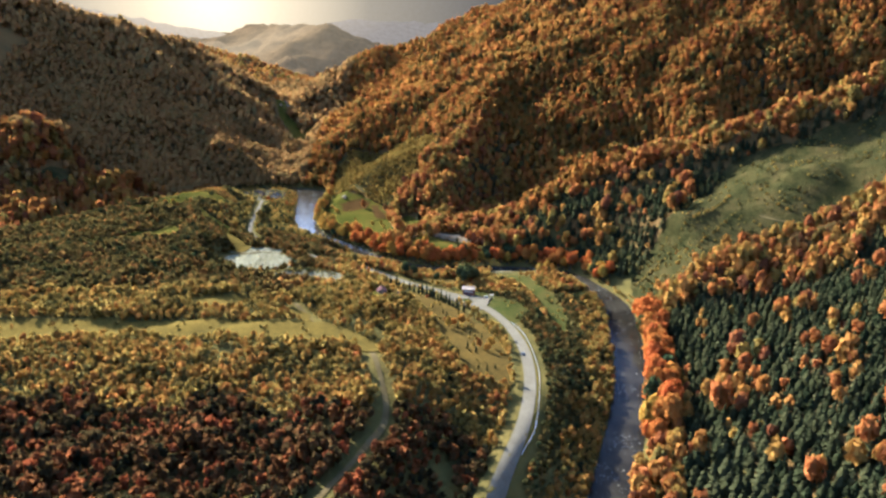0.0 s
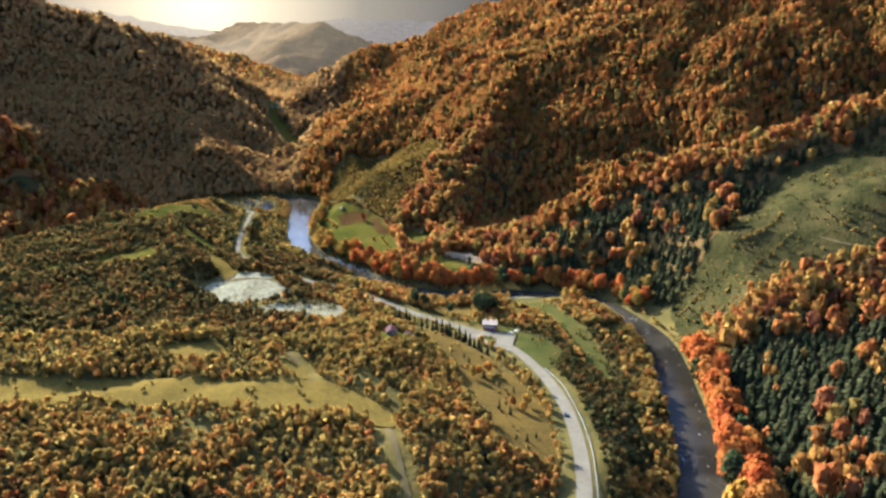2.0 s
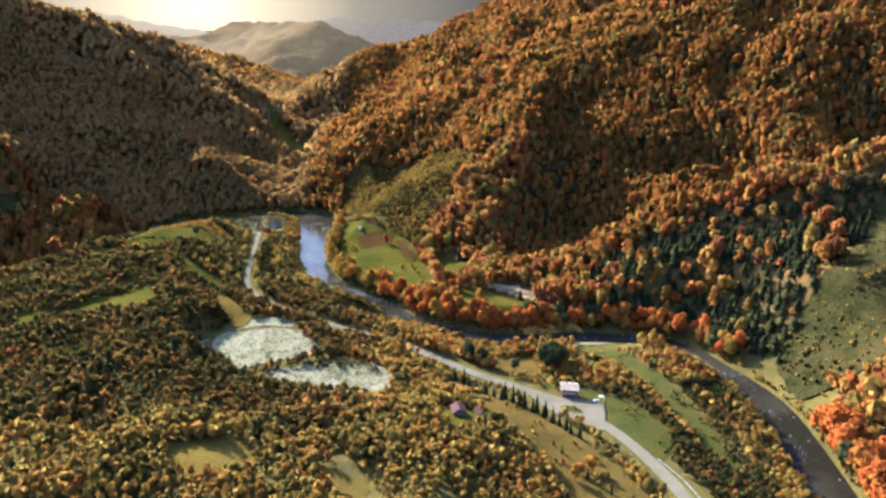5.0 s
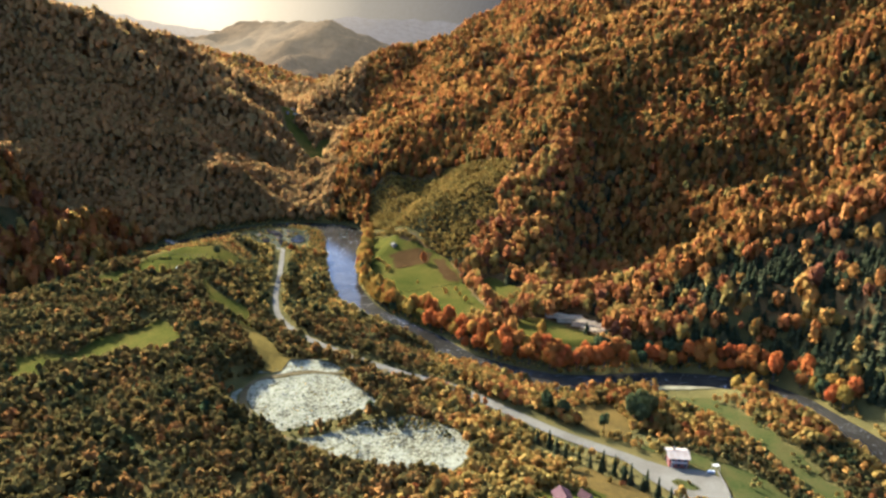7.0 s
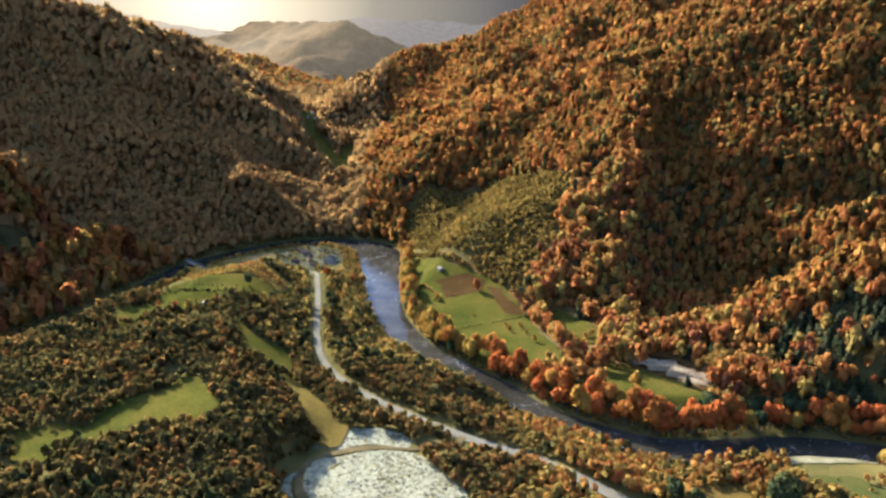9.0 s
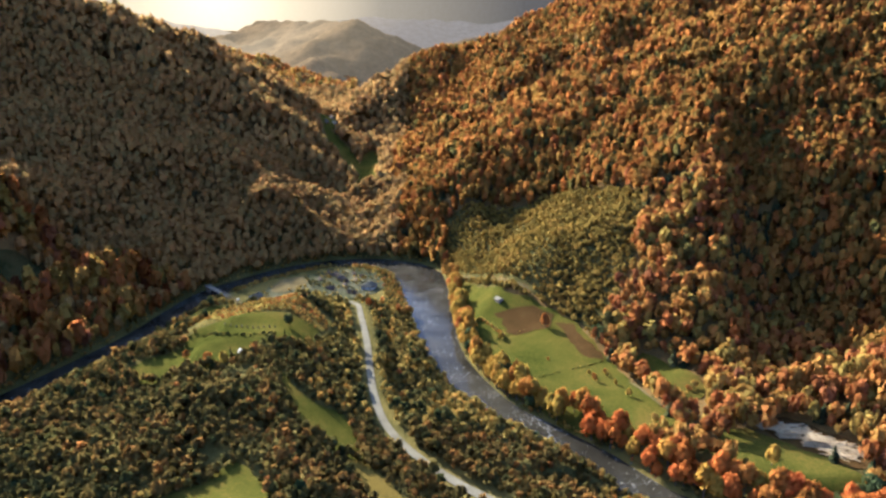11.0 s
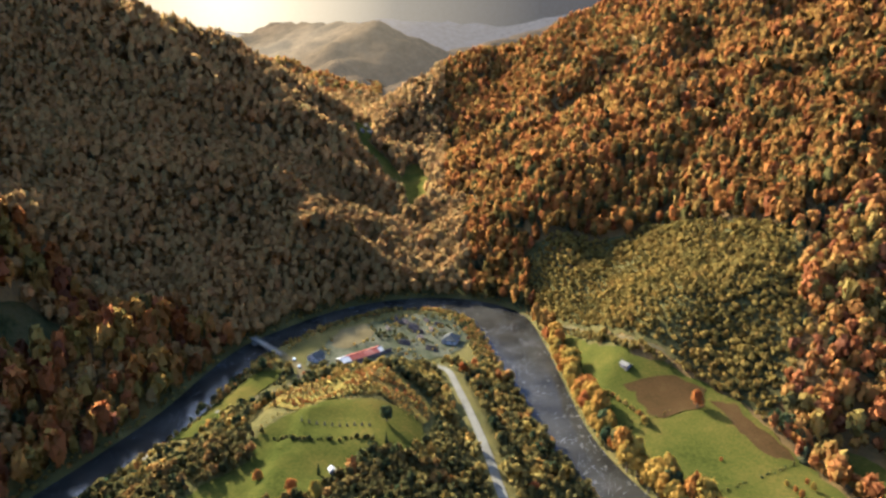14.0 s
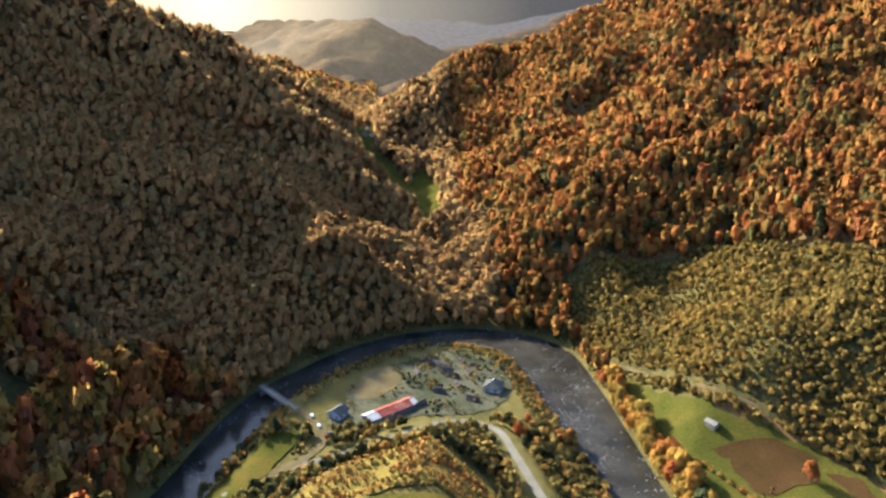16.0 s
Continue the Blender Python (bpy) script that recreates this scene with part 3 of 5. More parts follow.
for line in HILL_TRACKS:
    ribbon("hill_track", finer(line, 4), 0.4, 1.25, M_TRACK, "narrow earth track cut into a hillside", "track", 2, True, 0.3)
ribbon("footpath", finer([(-49, 592), (-46, 586), (-44, 579), (-41, 571), (-36, 562)], 3), 0.6, 0.75, M_TRACK, "pale footpath across the end of the pasture", "path", 2, True, 0.3)
LANE = [(-284, 664), (-272, 674), (-266, 684), (-265, 696), (-270, 706), (-281, 719)]
ribbon("farm_lane", finer(LANE, 4), 2.2, 0.4, M_TRACK, "pale earth lane leading to the bridge", "road", 3, True, 0.1)
PIT_BEDS = [
    [(-151, 435), (-149, 445), (-140, 447), (-128, 450), (-115, 449), (-108, 442), (-97, 425), (-102, 417), (-115, 410), (-125, 406), (-132, 404), (-140, 413), (-147, 423)],
    [(-156, 424), (-156, 433), (-153, 439), (-153.5, 432), (-152, 424), (-148, 416)],
    [(-151, 452), (-147, 461), (-136, 466), (-123, 464), (-115, 457), (-116, 453), (-129, 454.5), (-142, 452)],
    [(-123, 398), (-115, 401), (-105, 405), (-99, 410), (-90, 413), (-81, 414), (-72, 409), (-64, 401), (-61, 392), (-63, 384), (-67, 379), (-72, 375), (-81, 377), (-94, 382), (-107, 387), (-117, 392)]]
for ring in PIT_BEDS:
    patch("gravel_pit", ring, M_GRAVEL, "flat bed of white gravel and stones", "gravel", 0.2, 3, 0.7)
PIT_TRACK = [(-96, 476), (-104, 458), (-112, 452), (-129, 452), (-141, 449.5), (-150, 443.5), (-152, 435), (-149, 423), (-143, 413), (-134, 401.5), (-123, 395), (-108, 385), (-94, 379)]
ribbon("pit_track", finer(PIT_TRACK, 4), 1.3, 0.45, M_TRACK, "narrow earth track round the gravel pit", "track", 2, True, 0.3)
GRAVEL_BAR = [(30, 477), (42, 483), (55, 485.5), (66, 484), (75, 480), (68, 474), (56, 473), (44, 475)]
patch("gravel_bar", GRAVEL_BAR, M_SAND, "tan sand and gravel bar at the river's edge", "gravel", 0.35, 3, 0.8)


# ---------------------------------------------------------------- distance: mountains far behind the valley head, haze painted on as glow
HAZE_GLOW_MIDDLE = (-1380.0, 4200.0, 600.0)      # middle of the painted haze glow


def haze_glow_material(name, colour, stops, reach, middle=HAZE_GLOW_MIDDLE):
    """Far land or sky with haze painted as emission, brightest round the middle point."""
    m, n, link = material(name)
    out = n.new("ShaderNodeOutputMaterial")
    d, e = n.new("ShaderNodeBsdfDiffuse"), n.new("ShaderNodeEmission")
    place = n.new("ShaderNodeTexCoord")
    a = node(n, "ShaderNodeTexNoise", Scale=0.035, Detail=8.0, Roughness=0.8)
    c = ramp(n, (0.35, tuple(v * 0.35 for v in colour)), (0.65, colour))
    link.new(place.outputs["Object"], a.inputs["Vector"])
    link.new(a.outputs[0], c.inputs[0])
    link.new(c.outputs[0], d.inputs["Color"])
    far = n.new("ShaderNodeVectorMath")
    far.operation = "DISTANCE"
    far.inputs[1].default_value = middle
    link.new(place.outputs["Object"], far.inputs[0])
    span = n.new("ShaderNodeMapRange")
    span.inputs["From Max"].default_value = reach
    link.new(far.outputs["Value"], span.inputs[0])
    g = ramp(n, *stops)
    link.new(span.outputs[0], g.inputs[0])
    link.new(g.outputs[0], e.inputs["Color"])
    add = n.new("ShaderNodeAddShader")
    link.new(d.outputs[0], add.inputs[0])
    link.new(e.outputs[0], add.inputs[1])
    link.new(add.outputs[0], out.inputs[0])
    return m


def range_of_hills(name, x0, x1, y0, y1, step, crests, mat, label):
    x, y = np.meshgrid(np.arange(x0, x1 + 1, step), np.arange(y0, y1 + 1, step))
    z = np.full(x.shape, 30.0)
    for crest, fall in crests:
        d, (top,), _ = nearest(x, y, np.array(crest, float))
        z = np.maximum(z, top - fall * (1 + 0.25 * waves(x, y, 330, 19, 3)) * (np.sqrt(d * d + 400) - 20))
    z += 9 * waves(x, y, 150, 27) + 3 * waves(x, y, 40, 28, 2)
    return setting(name, mesh_of(name, np.stack([x, y, z], -1).reshape(-1, 3), grid_faces(*x.shape).tolist(), mat), label, "mountain")


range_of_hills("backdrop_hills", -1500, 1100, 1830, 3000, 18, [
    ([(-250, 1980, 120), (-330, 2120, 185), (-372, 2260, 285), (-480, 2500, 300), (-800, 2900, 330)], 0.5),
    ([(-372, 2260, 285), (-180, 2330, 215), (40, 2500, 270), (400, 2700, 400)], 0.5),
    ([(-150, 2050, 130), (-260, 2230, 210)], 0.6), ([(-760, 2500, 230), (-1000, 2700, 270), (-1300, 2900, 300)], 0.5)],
    haze_glow_material("hill_painted_haze_glow", (0.11, 0.066, 0.028), ((0.0, (0.17, 0.11, 0.05)), (0.4, (0.052, 0.033, 0.014)), (0.75, (0.02, 0.0135, 0.007)), (1.0, (0.014, 0.01, 0.006))), 950, (-760.0, 2350.0, 400.0)), "autumn mountain closing the valley, haze painted on as glow")
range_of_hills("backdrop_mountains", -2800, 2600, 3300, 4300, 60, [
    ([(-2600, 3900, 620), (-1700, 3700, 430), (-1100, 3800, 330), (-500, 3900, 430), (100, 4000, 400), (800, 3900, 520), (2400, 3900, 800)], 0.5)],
    haze_glow_material("mountain_painted_haze_glow", (0.1, 0.08, 0.06), ((0.0, (0.26, 0.17, 0.08)), (0.45, (0.08, 0.054, 0.029)), (1.0, (0.02, 0.017, 0.014))), 2600), "far mountain range paled by a painted haze glow")
# curved wall standing in for the low sky; its glow gradient is painted emission
arc = [radians(a) for a in np.linspace(-62, 58, 61)]
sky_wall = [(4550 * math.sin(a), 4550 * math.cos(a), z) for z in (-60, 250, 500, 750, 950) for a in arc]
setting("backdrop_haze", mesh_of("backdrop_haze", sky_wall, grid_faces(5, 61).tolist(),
        haze_glow_material("painted_sky_glow", (0.02, 0.02, 0.02), ((0.0, (0.44, 0.30, 0.145)), (0.14, (0.28, 0.185, 0.086)), (0.32, (0.11, 0.076, 0.04)), (0.6, (0.034, 0.025, 0.016)), (1.0, (0.016, 0.012, 0.009))), 3000)),
        "backdrop wall painted with warm haze glow fading to grey sky", "sky")


# ---------------------------------------------------------------- woods
def crown_proto(seed, cards, lobes=7, tall=1.15, card=0.36, spread=0.62):
    """A crown one metre in radius: leafy sprays set on the shells of several lobes; each knows which way is out of the crown."""
    g = np.random.RandomState(seed)
    c = g.normal(size=(lobes, 3))
    c /= np.linalg.norm(c, axis=1)[:, None]
    c *= spread * g.uniform(0.6, 1.0, (lobes, 1))
    c[:, 2] = np.abs(c[:, 2]) * tall - 0.25
    d = g.normal(size=(cards, 3))
    d[:, 2] += 0.35
    d /= np.linalg.norm(d, axis=1)[:, None]
    p = c[g.randint(0, lobes, cards)] + d * (0.44 * g.uniform(0.7, 1.15, (cards, 1)))
    p[:, 2] = np.maximum(p[:, 2], -0.75 * tall)
    out = p - (0, 0, -0.15)
    out /= np.linalg.norm(out, axis=1)[:, None]
    lie = 0.7 * d + 0.7 * out + 0.42 * g.normal(size=(cards, 3))
    lie /= np.linalg.norm(lie, axis=1)[:, None]
    a = np.cross(lie, g.normal(size=(cards, 3)))
    a /= np.linalg.norm(a, axis=1)[:, None]
    b = np.cross(lie, a)
    s = card * g.uniform(0.6, 1.3, (cards, 1))
    v = np.stack([p - a * s - b * s * 0.55, p + a * s * 0.95 - b * s * 0.65, p + a * s * 0.1 + b * s * 1.15], 1).reshape(-1, 3)
    v[:, 2] += 1.0
    f = np.arange(cards * 3).reshape(-1, 3)
    away = 0.45 * d + 0.55 * out + 0.42 * g.normal(size=(cards, 3)) + (0, 0, 0.2)
    return v, np.concatenate([f, f[:, 2:3]], 1), away / np.linalg.norm(away, axis=1)[:, None]


def spruce_proto(seed, tiers, boughs):
    """A spruce, one metre high: drooping ragged boughs in tiers round a spike."""
    g = np.random.RandomState(seed)
    v, f, away = [], [], []
    for k in range(tiers):
        u = k / (tiers - 0.4)
        r = 0.23 * (1 - u) ** 0.8 + 0.02
        z = 0.06 + 0.86 * u
        for b in range(boughs):
            a = 2 * np.pi * (b + 0.5 * (k % 2)) / boughs + g.uniform(-0.3, 0.3)
            w, rr = np.pi / boughs * g.uniform(0.9, 1.3), r * g.uniform(0.65, 1.25)
            dz = g.uniform(-0.025, 0.025)
            n = len(v)
            v += [(0, 0, z + 0.13 * (1 - u) + 0.05 + dz), (rr * 0.75 * np.cos(a - w), rr * 0.75 * np.sin(a - w), z + 0.01 + dz), (rr * np.cos(a), rr * np.sin(a), z - 0.06 * (1 - u) + dz),
                  (rr * 0.75 * np.cos(a + w), rr * 0.75 * np.sin(a + w), z + 0.01 + dz)]
            f.append((n, n + 1, n + 2, n + 3))
            q = np.array((np.cos(a), np.sin(a), 0.55)) + 0.25 * g.normal(size=3)
            away.append(q / np.linalg.norm(q))
    return np.array(v), np.array(f), np.array(away)


def plant(name, protos, place, size, tall, hue, mat, label, category="forest"):
    """Many trees in one mesh; each has its own turn, size and hue."""
    g = np.random.RandomState(len(place) + 7)
    place, size, tall, hue = np.asarray(place), np.asarray(size), np.asarray(tall), np.asarray(hue)
    which = g.randint(0, len(protos), len(place))
    vs, fs, hs, ns, base = [], [], [], [], 0
    for k, (v, f, away) in enumerate(protos):
        pick = which == k
        n = int(pick.sum())
        if not n:
            continue
        a = g.uniform(0, 2 * np.pi, n)
        ca, sa = np.cos(a)[:, None], np.sin(a)[:, None]
        x = (v[None, :, 0] * ca - v[None, :, 1] * sa) * size[pick][:, None] + place[pick, 0:1]
        y = (v[None, :, 0] * sa + v[None, :, 1] * ca) * size[pick][:, None] + place[pick, 1:2]
        z = v[None, :, 2] * tall[pick][:, None] + place[pick, 2:3]
        vs.append(np.stack([x, y, z], -1).reshape(-1, 3))
        fs.append((f[None] + (np.arange(n) * len(v))[:, None, None] + base).reshape(-1, 4))
        hs.append(np.repeat(hue[pick], len(f)))
        ns.append(np.stack([away[None, :, 0] * ca - away[None, :, 1] * sa, away[None, :, 0] * sa + away[None, :, 1] * ca, np.repeat(away[None, :, 2], n, 0)], -1).reshape(-1, 3))
        base += n * len(v)
    v, f, h = np.vstack(vs), np.vstack(fs), np.concatenate(hs)
    tri = f[:, 3] == f[:, 2]
    loops = np.where(tri, 3, 4)
    flat = f.ravel()[np.stack([np.ones_like(tri)] * 3 + [~tri], 1).ravel()]
    me = bpy.data.meshes.new(name)
    me.vertices.add(len(v))
    me.vertices.foreach_set("co", v.ravel().astype(np.float32))
    me.loops.add(len(flat))
    me.loops.foreach_set("vertex_index", flat.astype(np.int32))
    me.polygons.add(len(f))
    me.polygons.foreach_set("loop_start", np.concatenate([[0], np.cumsum(loops)[:-1]]).astype(np.int32))
    me.materials.append(mat)
    me.update(calc_edges=True)
    me.attributes.new("hue", "FLOAT", "FACE").data.foreach_set("value", h.astype(np.float32))
    me.attributes.new("away", "FLOAT_VECTOR", "FACE").data.foreach_set("vector", np.vstack(ns).ravel().astype(np.float32))
    return tagged(new(name, me), label, category, kind="stuff")


def scatter(x0, x1, y0, y1, step, seed):
    g = np.random.RandomState(seed)
    x, y = np.meshgrid(np.arange(x0, x1, step), np.arange(y0, y1, step))
    x = x + (np.arange(x.shape[0]) % 2)[:, None] * step / 2
    x, y = x + g.uniform(-0.42, 0.42, x.shape) * step, y + g.uniform(-0.42, 0.42, y.shape) * step
    return x.ravel(), y.ravel()


# scrub, not trees, grows between the pasture and the cleared slope
GAP = [(-132, 790), (-126, 752), (-103, 694), (-76, 664), (-56, 636), (-44, 650), (-74, 692), (-98, 724), (-115, 770)]
OPEN = [o for o, _, _ in FIELDS.values()]
BARE = [[(px, py - dy) for px, py in FIELDS["river_strip"][0]] for dy in (5, 10)] + [[(px - 2, py - dy) for px, py in FIELDS["nook_pasture"][0]] for dy in (5, 10)] + [[(px, py - dy) for px, py in GRAVEL_BAR] for dy in (0, 6, 12)] + [[(-36, 412), (-10, 399), (4, 385), (17, 360), (12, 350), (0, 370), (-16, 384), (-38, 400)], [(4, 430), (16, 432), (20, 420), (8, 416)], [(-268, 598), (-262, 640), (-245, 648), (-225, 660), (-199, 646), (-196, 622), (-202, 596)], [(34, 470), (44, 476), (68, 474), (60, 462)], GAP] + [[(px, py - dy) for px, py in FIELDS[key][0]] for key in ("upper_meadow", "valley_strip") for dy in (18, 36)]
SCRUB = FIELDS["cleared_slope"][0]


LANES = [np.array(PIT_TRACK, float), np.array(TRACK, float), np.array(LANE, float), np.array(HILL_PATH, float)]


def free(x, y, gap=0.0):
    """Where trees may stand."""
    road, _, _ = nearest(x, y, ROAD_FINE)
    river, (width, _), _ = nearest(x, y, RIVER_FINE)
    ok = (road > np.where(y > 440, 4.0 + 2.5 * smooth(600, 640, y), 7.5)) & (river > width / 2 + 1.0)
    for lane in LANES:
        ok &= nearest(x, y, lane)[0] > 4
    for o in OPEN + BARE:
        ok &= ~inside(x, y, o)
    for bed in PIT_BEDS:
        for south in (0, 4):
            ok &= ~inside(x, y + south, bed)
    ok &= np.hypot((x - 16) / 20, (y - 392) / 12) > 1
    return ok


BROAD_NEAR = [crown_proto(k, 38, 6, 1.15, 0.47, 0.6) for k in range(7)]
BROAD_MID = [crown_proto(20 + k, 30, 6, 1.15, 0.47, 0.6) for k in range(6)]
BROAD_TALL = [crown_proto(110 + k, 88, 11, 1.2, 0.31, 0.62) for k in range(7)]
BROAD_TALL_MID = [crown_proto(120 + k, 54, 8, 1.2, 0.4, 0.6) for k in range(6)]
BROAD_FAR = [crown_proto(40 + k, 24, 6, 1.1, 0.52, 0.55) for k in range(5)]
BUSH_ROUND = [crown_proto(70 + k, 34, 5, 0.8, 0.41, 0.5) for k in range(5)]
BUSH = [crown_proto(60 + k, 28, 4, 0.8, 0.46, 0.5) for k in range(4)]
SPRUCE_NEAR = [spruce_proto(k, 8, 5) for k in range(4)]
SPRUCE_FAR = [spruce_proto(9 + k, 6, 5) for k in range(3)]
rng = np.random.RandomState(4)


def wood(name, x, y, protos, radius, hue, spread, label, firs=None, fir_protos=None, fir_label="", slim=1.0, leaves=None, even=0.0):
    """A stand of broadleaf trees, with spruces where firs(x, y) says so."""
    z = height(x, y)
    is_fir = rng.uniform(size=len(x)) < (firs(x, y) if firs else 0)
    b = ~is_fir
    r = radius * rng.uniform(0.6 + 0.25 * even, 1.25 - 0.13 * even, len(x)) * (0.85 + 0.25 * (1 - even) * waves(x, y, 60, 77) + 0.05 * even)
    h = np.clip((hue(x, y) if callable(hue) else hue) + spread * rng.normal(size=len(x)) + 0.12 * waves(x, y, 45, 91) * (1 - 0.4 * even), 0.02, 0.98)
    lift = r * rng.uniform(0.15, 0.5, len(x))
    plant(name, protos, np.stack([x, y, z + lift], 1)[b], r[b], r[b] * rng.uniform(1.0, 1.35, b.sum()) * slim, h[b], leaves or M_LEAVES, label)
    if is_fir.any():
        t = radius * rng.uniform(1.9, 2.9, is_fir.sum())
        plant("spruce_wood", fir_protos, np.stack([x, y, z - 0.3], 1)[is_fir], t * rng.uniform(1.15, 1.65, len(t)), t, rng.uniform(0, 1, len(t)), M_NEEDLES, fir_label)


river_d = lambda x, y: nearest(x, y, RIVER_FINE)[0]

# the wooded terrace and the valley floor, south to north
x, y = scatter(-330, 130, 140, 700, 2.6, 1)
side = nearest(x, y, RIVER_FINE)[2]
keep = free(x, y) & (side > 0) & (waves(x, y, 70, 51) + 0.5 * waves(x, y, 22, 52) > -1.0)
x, y = x[keep], y[keep]
near = (y < 420) & ((x > -60) | (y < 335 + 14 * waves(x, y, 40, 53)))
# wood round the pits: the dull leaf colours also carry painted cloud shade
dull = ((y < 540) & (x < -75 + 16 * waves(x, y, 30, 54)) | (y < 596) & (x < -196 + 12 * waves(x, y, 30, 54))) & ~near
wood("forest", x[dull], y[dull], BROAD_MID, 1.95, lambda a, b: 0.45 + 0.08 * smooth(-200, -100, a), 0.13, "dull olive, brown and rust wood round the gravel pits, shade painted in",
     lambda a, b: 0.012 + 0.1 * (waves(a, b, 60, 61) > 0.66), SPRUCE_FAR, "dark green spruces in the dull autumn wood", leaves=M_LEAVES_DULL_SHADE, slim=1.12)
x, y, near = x[~dull], y[~dull], near[~dull]
# nearest wood: rust-coloured, with cloud shade painted into its leaf colours
rust = near & (y < 218 + 10 * waves(x, y, 35, 55)) & (x < 25)
wood("forest", x[rust], y[rust], BROAD_NEAR, 2.2, 0.6, 0.2, "rust and brown wood flecked with orange crowns, shade painted in",
     lambda a, b: 0.02 + 0.12 * (waves(a, b, 60, 61) > 0.62), SPRUCE_NEAR, "dark green spruces in the rust-coloured wood", leaves=M_LEAVES_RUST_SHADE, slim=1.12)
x, y, near = x[~rust], y[~rust], near[~rust]
grey = near & (x > 20) & (nearest(x, y, ROAD_FINE)[2] > 0) & (river_d(x, y) > 21 + 5 * waves(x, y, 30, 57))
wood("scrub", x[grey], y[grey], BROAD_NEAR, 1.7, 0.36, 0.17, "grey-brown scrub between the road and the river", leaves=M_LEAVES_DULL_SHADE)
x, y, near = x[~grey], y[~grey], near[~grey]
wood("forest", x[near], y[near], BROAD_NEAR, 1.85, lambda a, b: 0.4 + 0.04 * smooth(-70, 10, a) + 0.08 * smooth(345, 230, b), 0.09, "dense yellow, olive and orange autumn wood on the terrace",
     lambda a, b: 0.006 + 0.12 * (waves(a, b, 60, 61) > 0.66), SPRUCE_NEAR, "dark green spruces scattered through the autumn wood", slim=1.12)
wood("forest", x[~near], y[~near], BROAD_MID, 2.05, lambda a, b: 0.28 + 0.12 * smooth(-150, -90, a) + 0.12 * smooth(-110, -40, a), 0.14, "olive and amber bushes and trees along the valley road",
     lambda a, b: 0.012 + 0.12 * (waves(a, b, 60, 61) > 0.66), SPRUCE_FAR, "dark green spruces scattered among autumn bushes", slim=1.12)

# hillside, spurs and mountain east of the river
x, y = scatter(-220, 560, 150, 960, 4.35, 2)
side = nearest(x, y, RIVER_FINE)[2]
shore = river_d(x, y) - nearest(x, y, RIVER_FINE)[1][0] / 2
keep = free(x, y) & (side < 0) & (x > -175) & (x < 0.8 * y + 40) & ~((shore < 14) & (y > 240) & (y < 760))
x, y = x[keep], y[keep]


def fir_share(a, b):
    dark = smooth(17, 27, river_d(a, b)) * smooth(380, 356, b + 10 * waves(a, b, 40, 67)) * (0.96 - 0.4 * smooth(0.25, 0.7, waves(a, b, 34, 63)))
    crest, _, under = nearest(a, b, SPURS[1][0])
    slope = (b > 440) * (a > 60) * (a < 420) * (under > 0) * smooth(9, 17, crest) * (0.62 + 0.3 * smooth(-0.4, 0.4, waves(a, b, 46, 66)))
    return np.clip(dark + slope + 0.10 * (b > 600) + 0.35 * (waves(a, b, 80, 64) > 0.6), 0, 0.95)


near = (y < 560) | (y < 745) & (x < 70)
wood("forest", x[near], y[near], BROAD_TALL, 3.65, 0.64, 0.15, "blazing orange and rust beech wood on the river slopes", fir_share, SPRUCE_NEAR, "dark green spruce wood on the hillside above the river", slim=1.5)
wood("forest", x[~near], y[~near], BROAD_TALL_MID, 3.6, 0.6, 0.19, "orange and russet beech wood on the mountain spur", fir_share, SPRUCE_FAR, "dark green spruces among russet beeches", slim=1.85, leaves=M_LEAVES_FADED, even=0.8)
x, y = scatter(-150, 10, 630, 860, 2.5, 3)
keep = (inside(x, y, SCRUB) | inside(x, y, GAP)) & ~inside(x, y, FIELDS["east_pasture"][0]) & (nearest(x, y, LANES[3])[0] > 2)
x, y = x[keep], y[keep]
wood("scrub", x, y, BUSH_ROUND, 2.15, 0.46, 0.09, "dense yellow-green scrub on a cleared mountain slope", leaves=M_LEAVES_SCRUB)
x, y = scatter(108, 400, 405, 545, 4.4, 31)
keep = inside(x, y, OPEN[list(FIELDS).index("grazed_slope")]) & (waves(x, y, 40, 12) + 0.6 * waves(x, y, 11, 42) > 0.05)
wood("shrubs", x[keep], y[keep], BUSH, 1.15, 0.26, 0.08, "small olive shrubs scattered over a grazed hillside")

x, y = scatter(108, 190, 400, 470, 3.6, 40)
keep = (nearest(x, y, RIVER_FINE)[2] < 0) & (river_d(x, y) > 20) & (waves(x, y, 22, 19) > 0.1) & (x < 176 + 8 * waves(x, y, 20, 20))
wood("shrubs", x[keep], y[keep], BUSH_ROUND, 1.25, 0.36, 0.14, "olive and amber thicket at the foot of the hillside")
x, y = scatter(-262, -196, 610, 660, 2.0, 33)
keep = inside(x, y, FIELDS["bracken_bank"][0]) & (waves(x, y, 16, 13) > -0.45)
wood("bracken", x[keep], y[keep], BUSH, 1.0, lambda a, b: 0.47 + 0.2 * smooth(-0.1, 0.35, waves(a, b, 13, 29)), 0.07, "rust and yellow bracken tufts on a bank")
for key in ("hay_strip", "hay_slope", "hay_nook", "roadside_lawn", "shore_meadow"):
    edge = np.array(FIELDS[key][0])
    x, y = scatter(edge[:, 0].min(), edge[:, 0].max(), edge[:, 1].min(), edge[:, 1].max(), 4.0, 34)
    keep = inside(x, y, FIELDS[key][0]) & (waves(x, y, 20, 14) > 0.42) & (nearest(x, y, ROAD_FINE)[0] > 6) & (np.hypot(x - 16, y - 396) > 17)
    if keep.any():
        wood("shrubs", x[keep], y[keep], BUSH, 1.1, 0.36, 0.12, "small olive and amber shrubs dotted over grass")

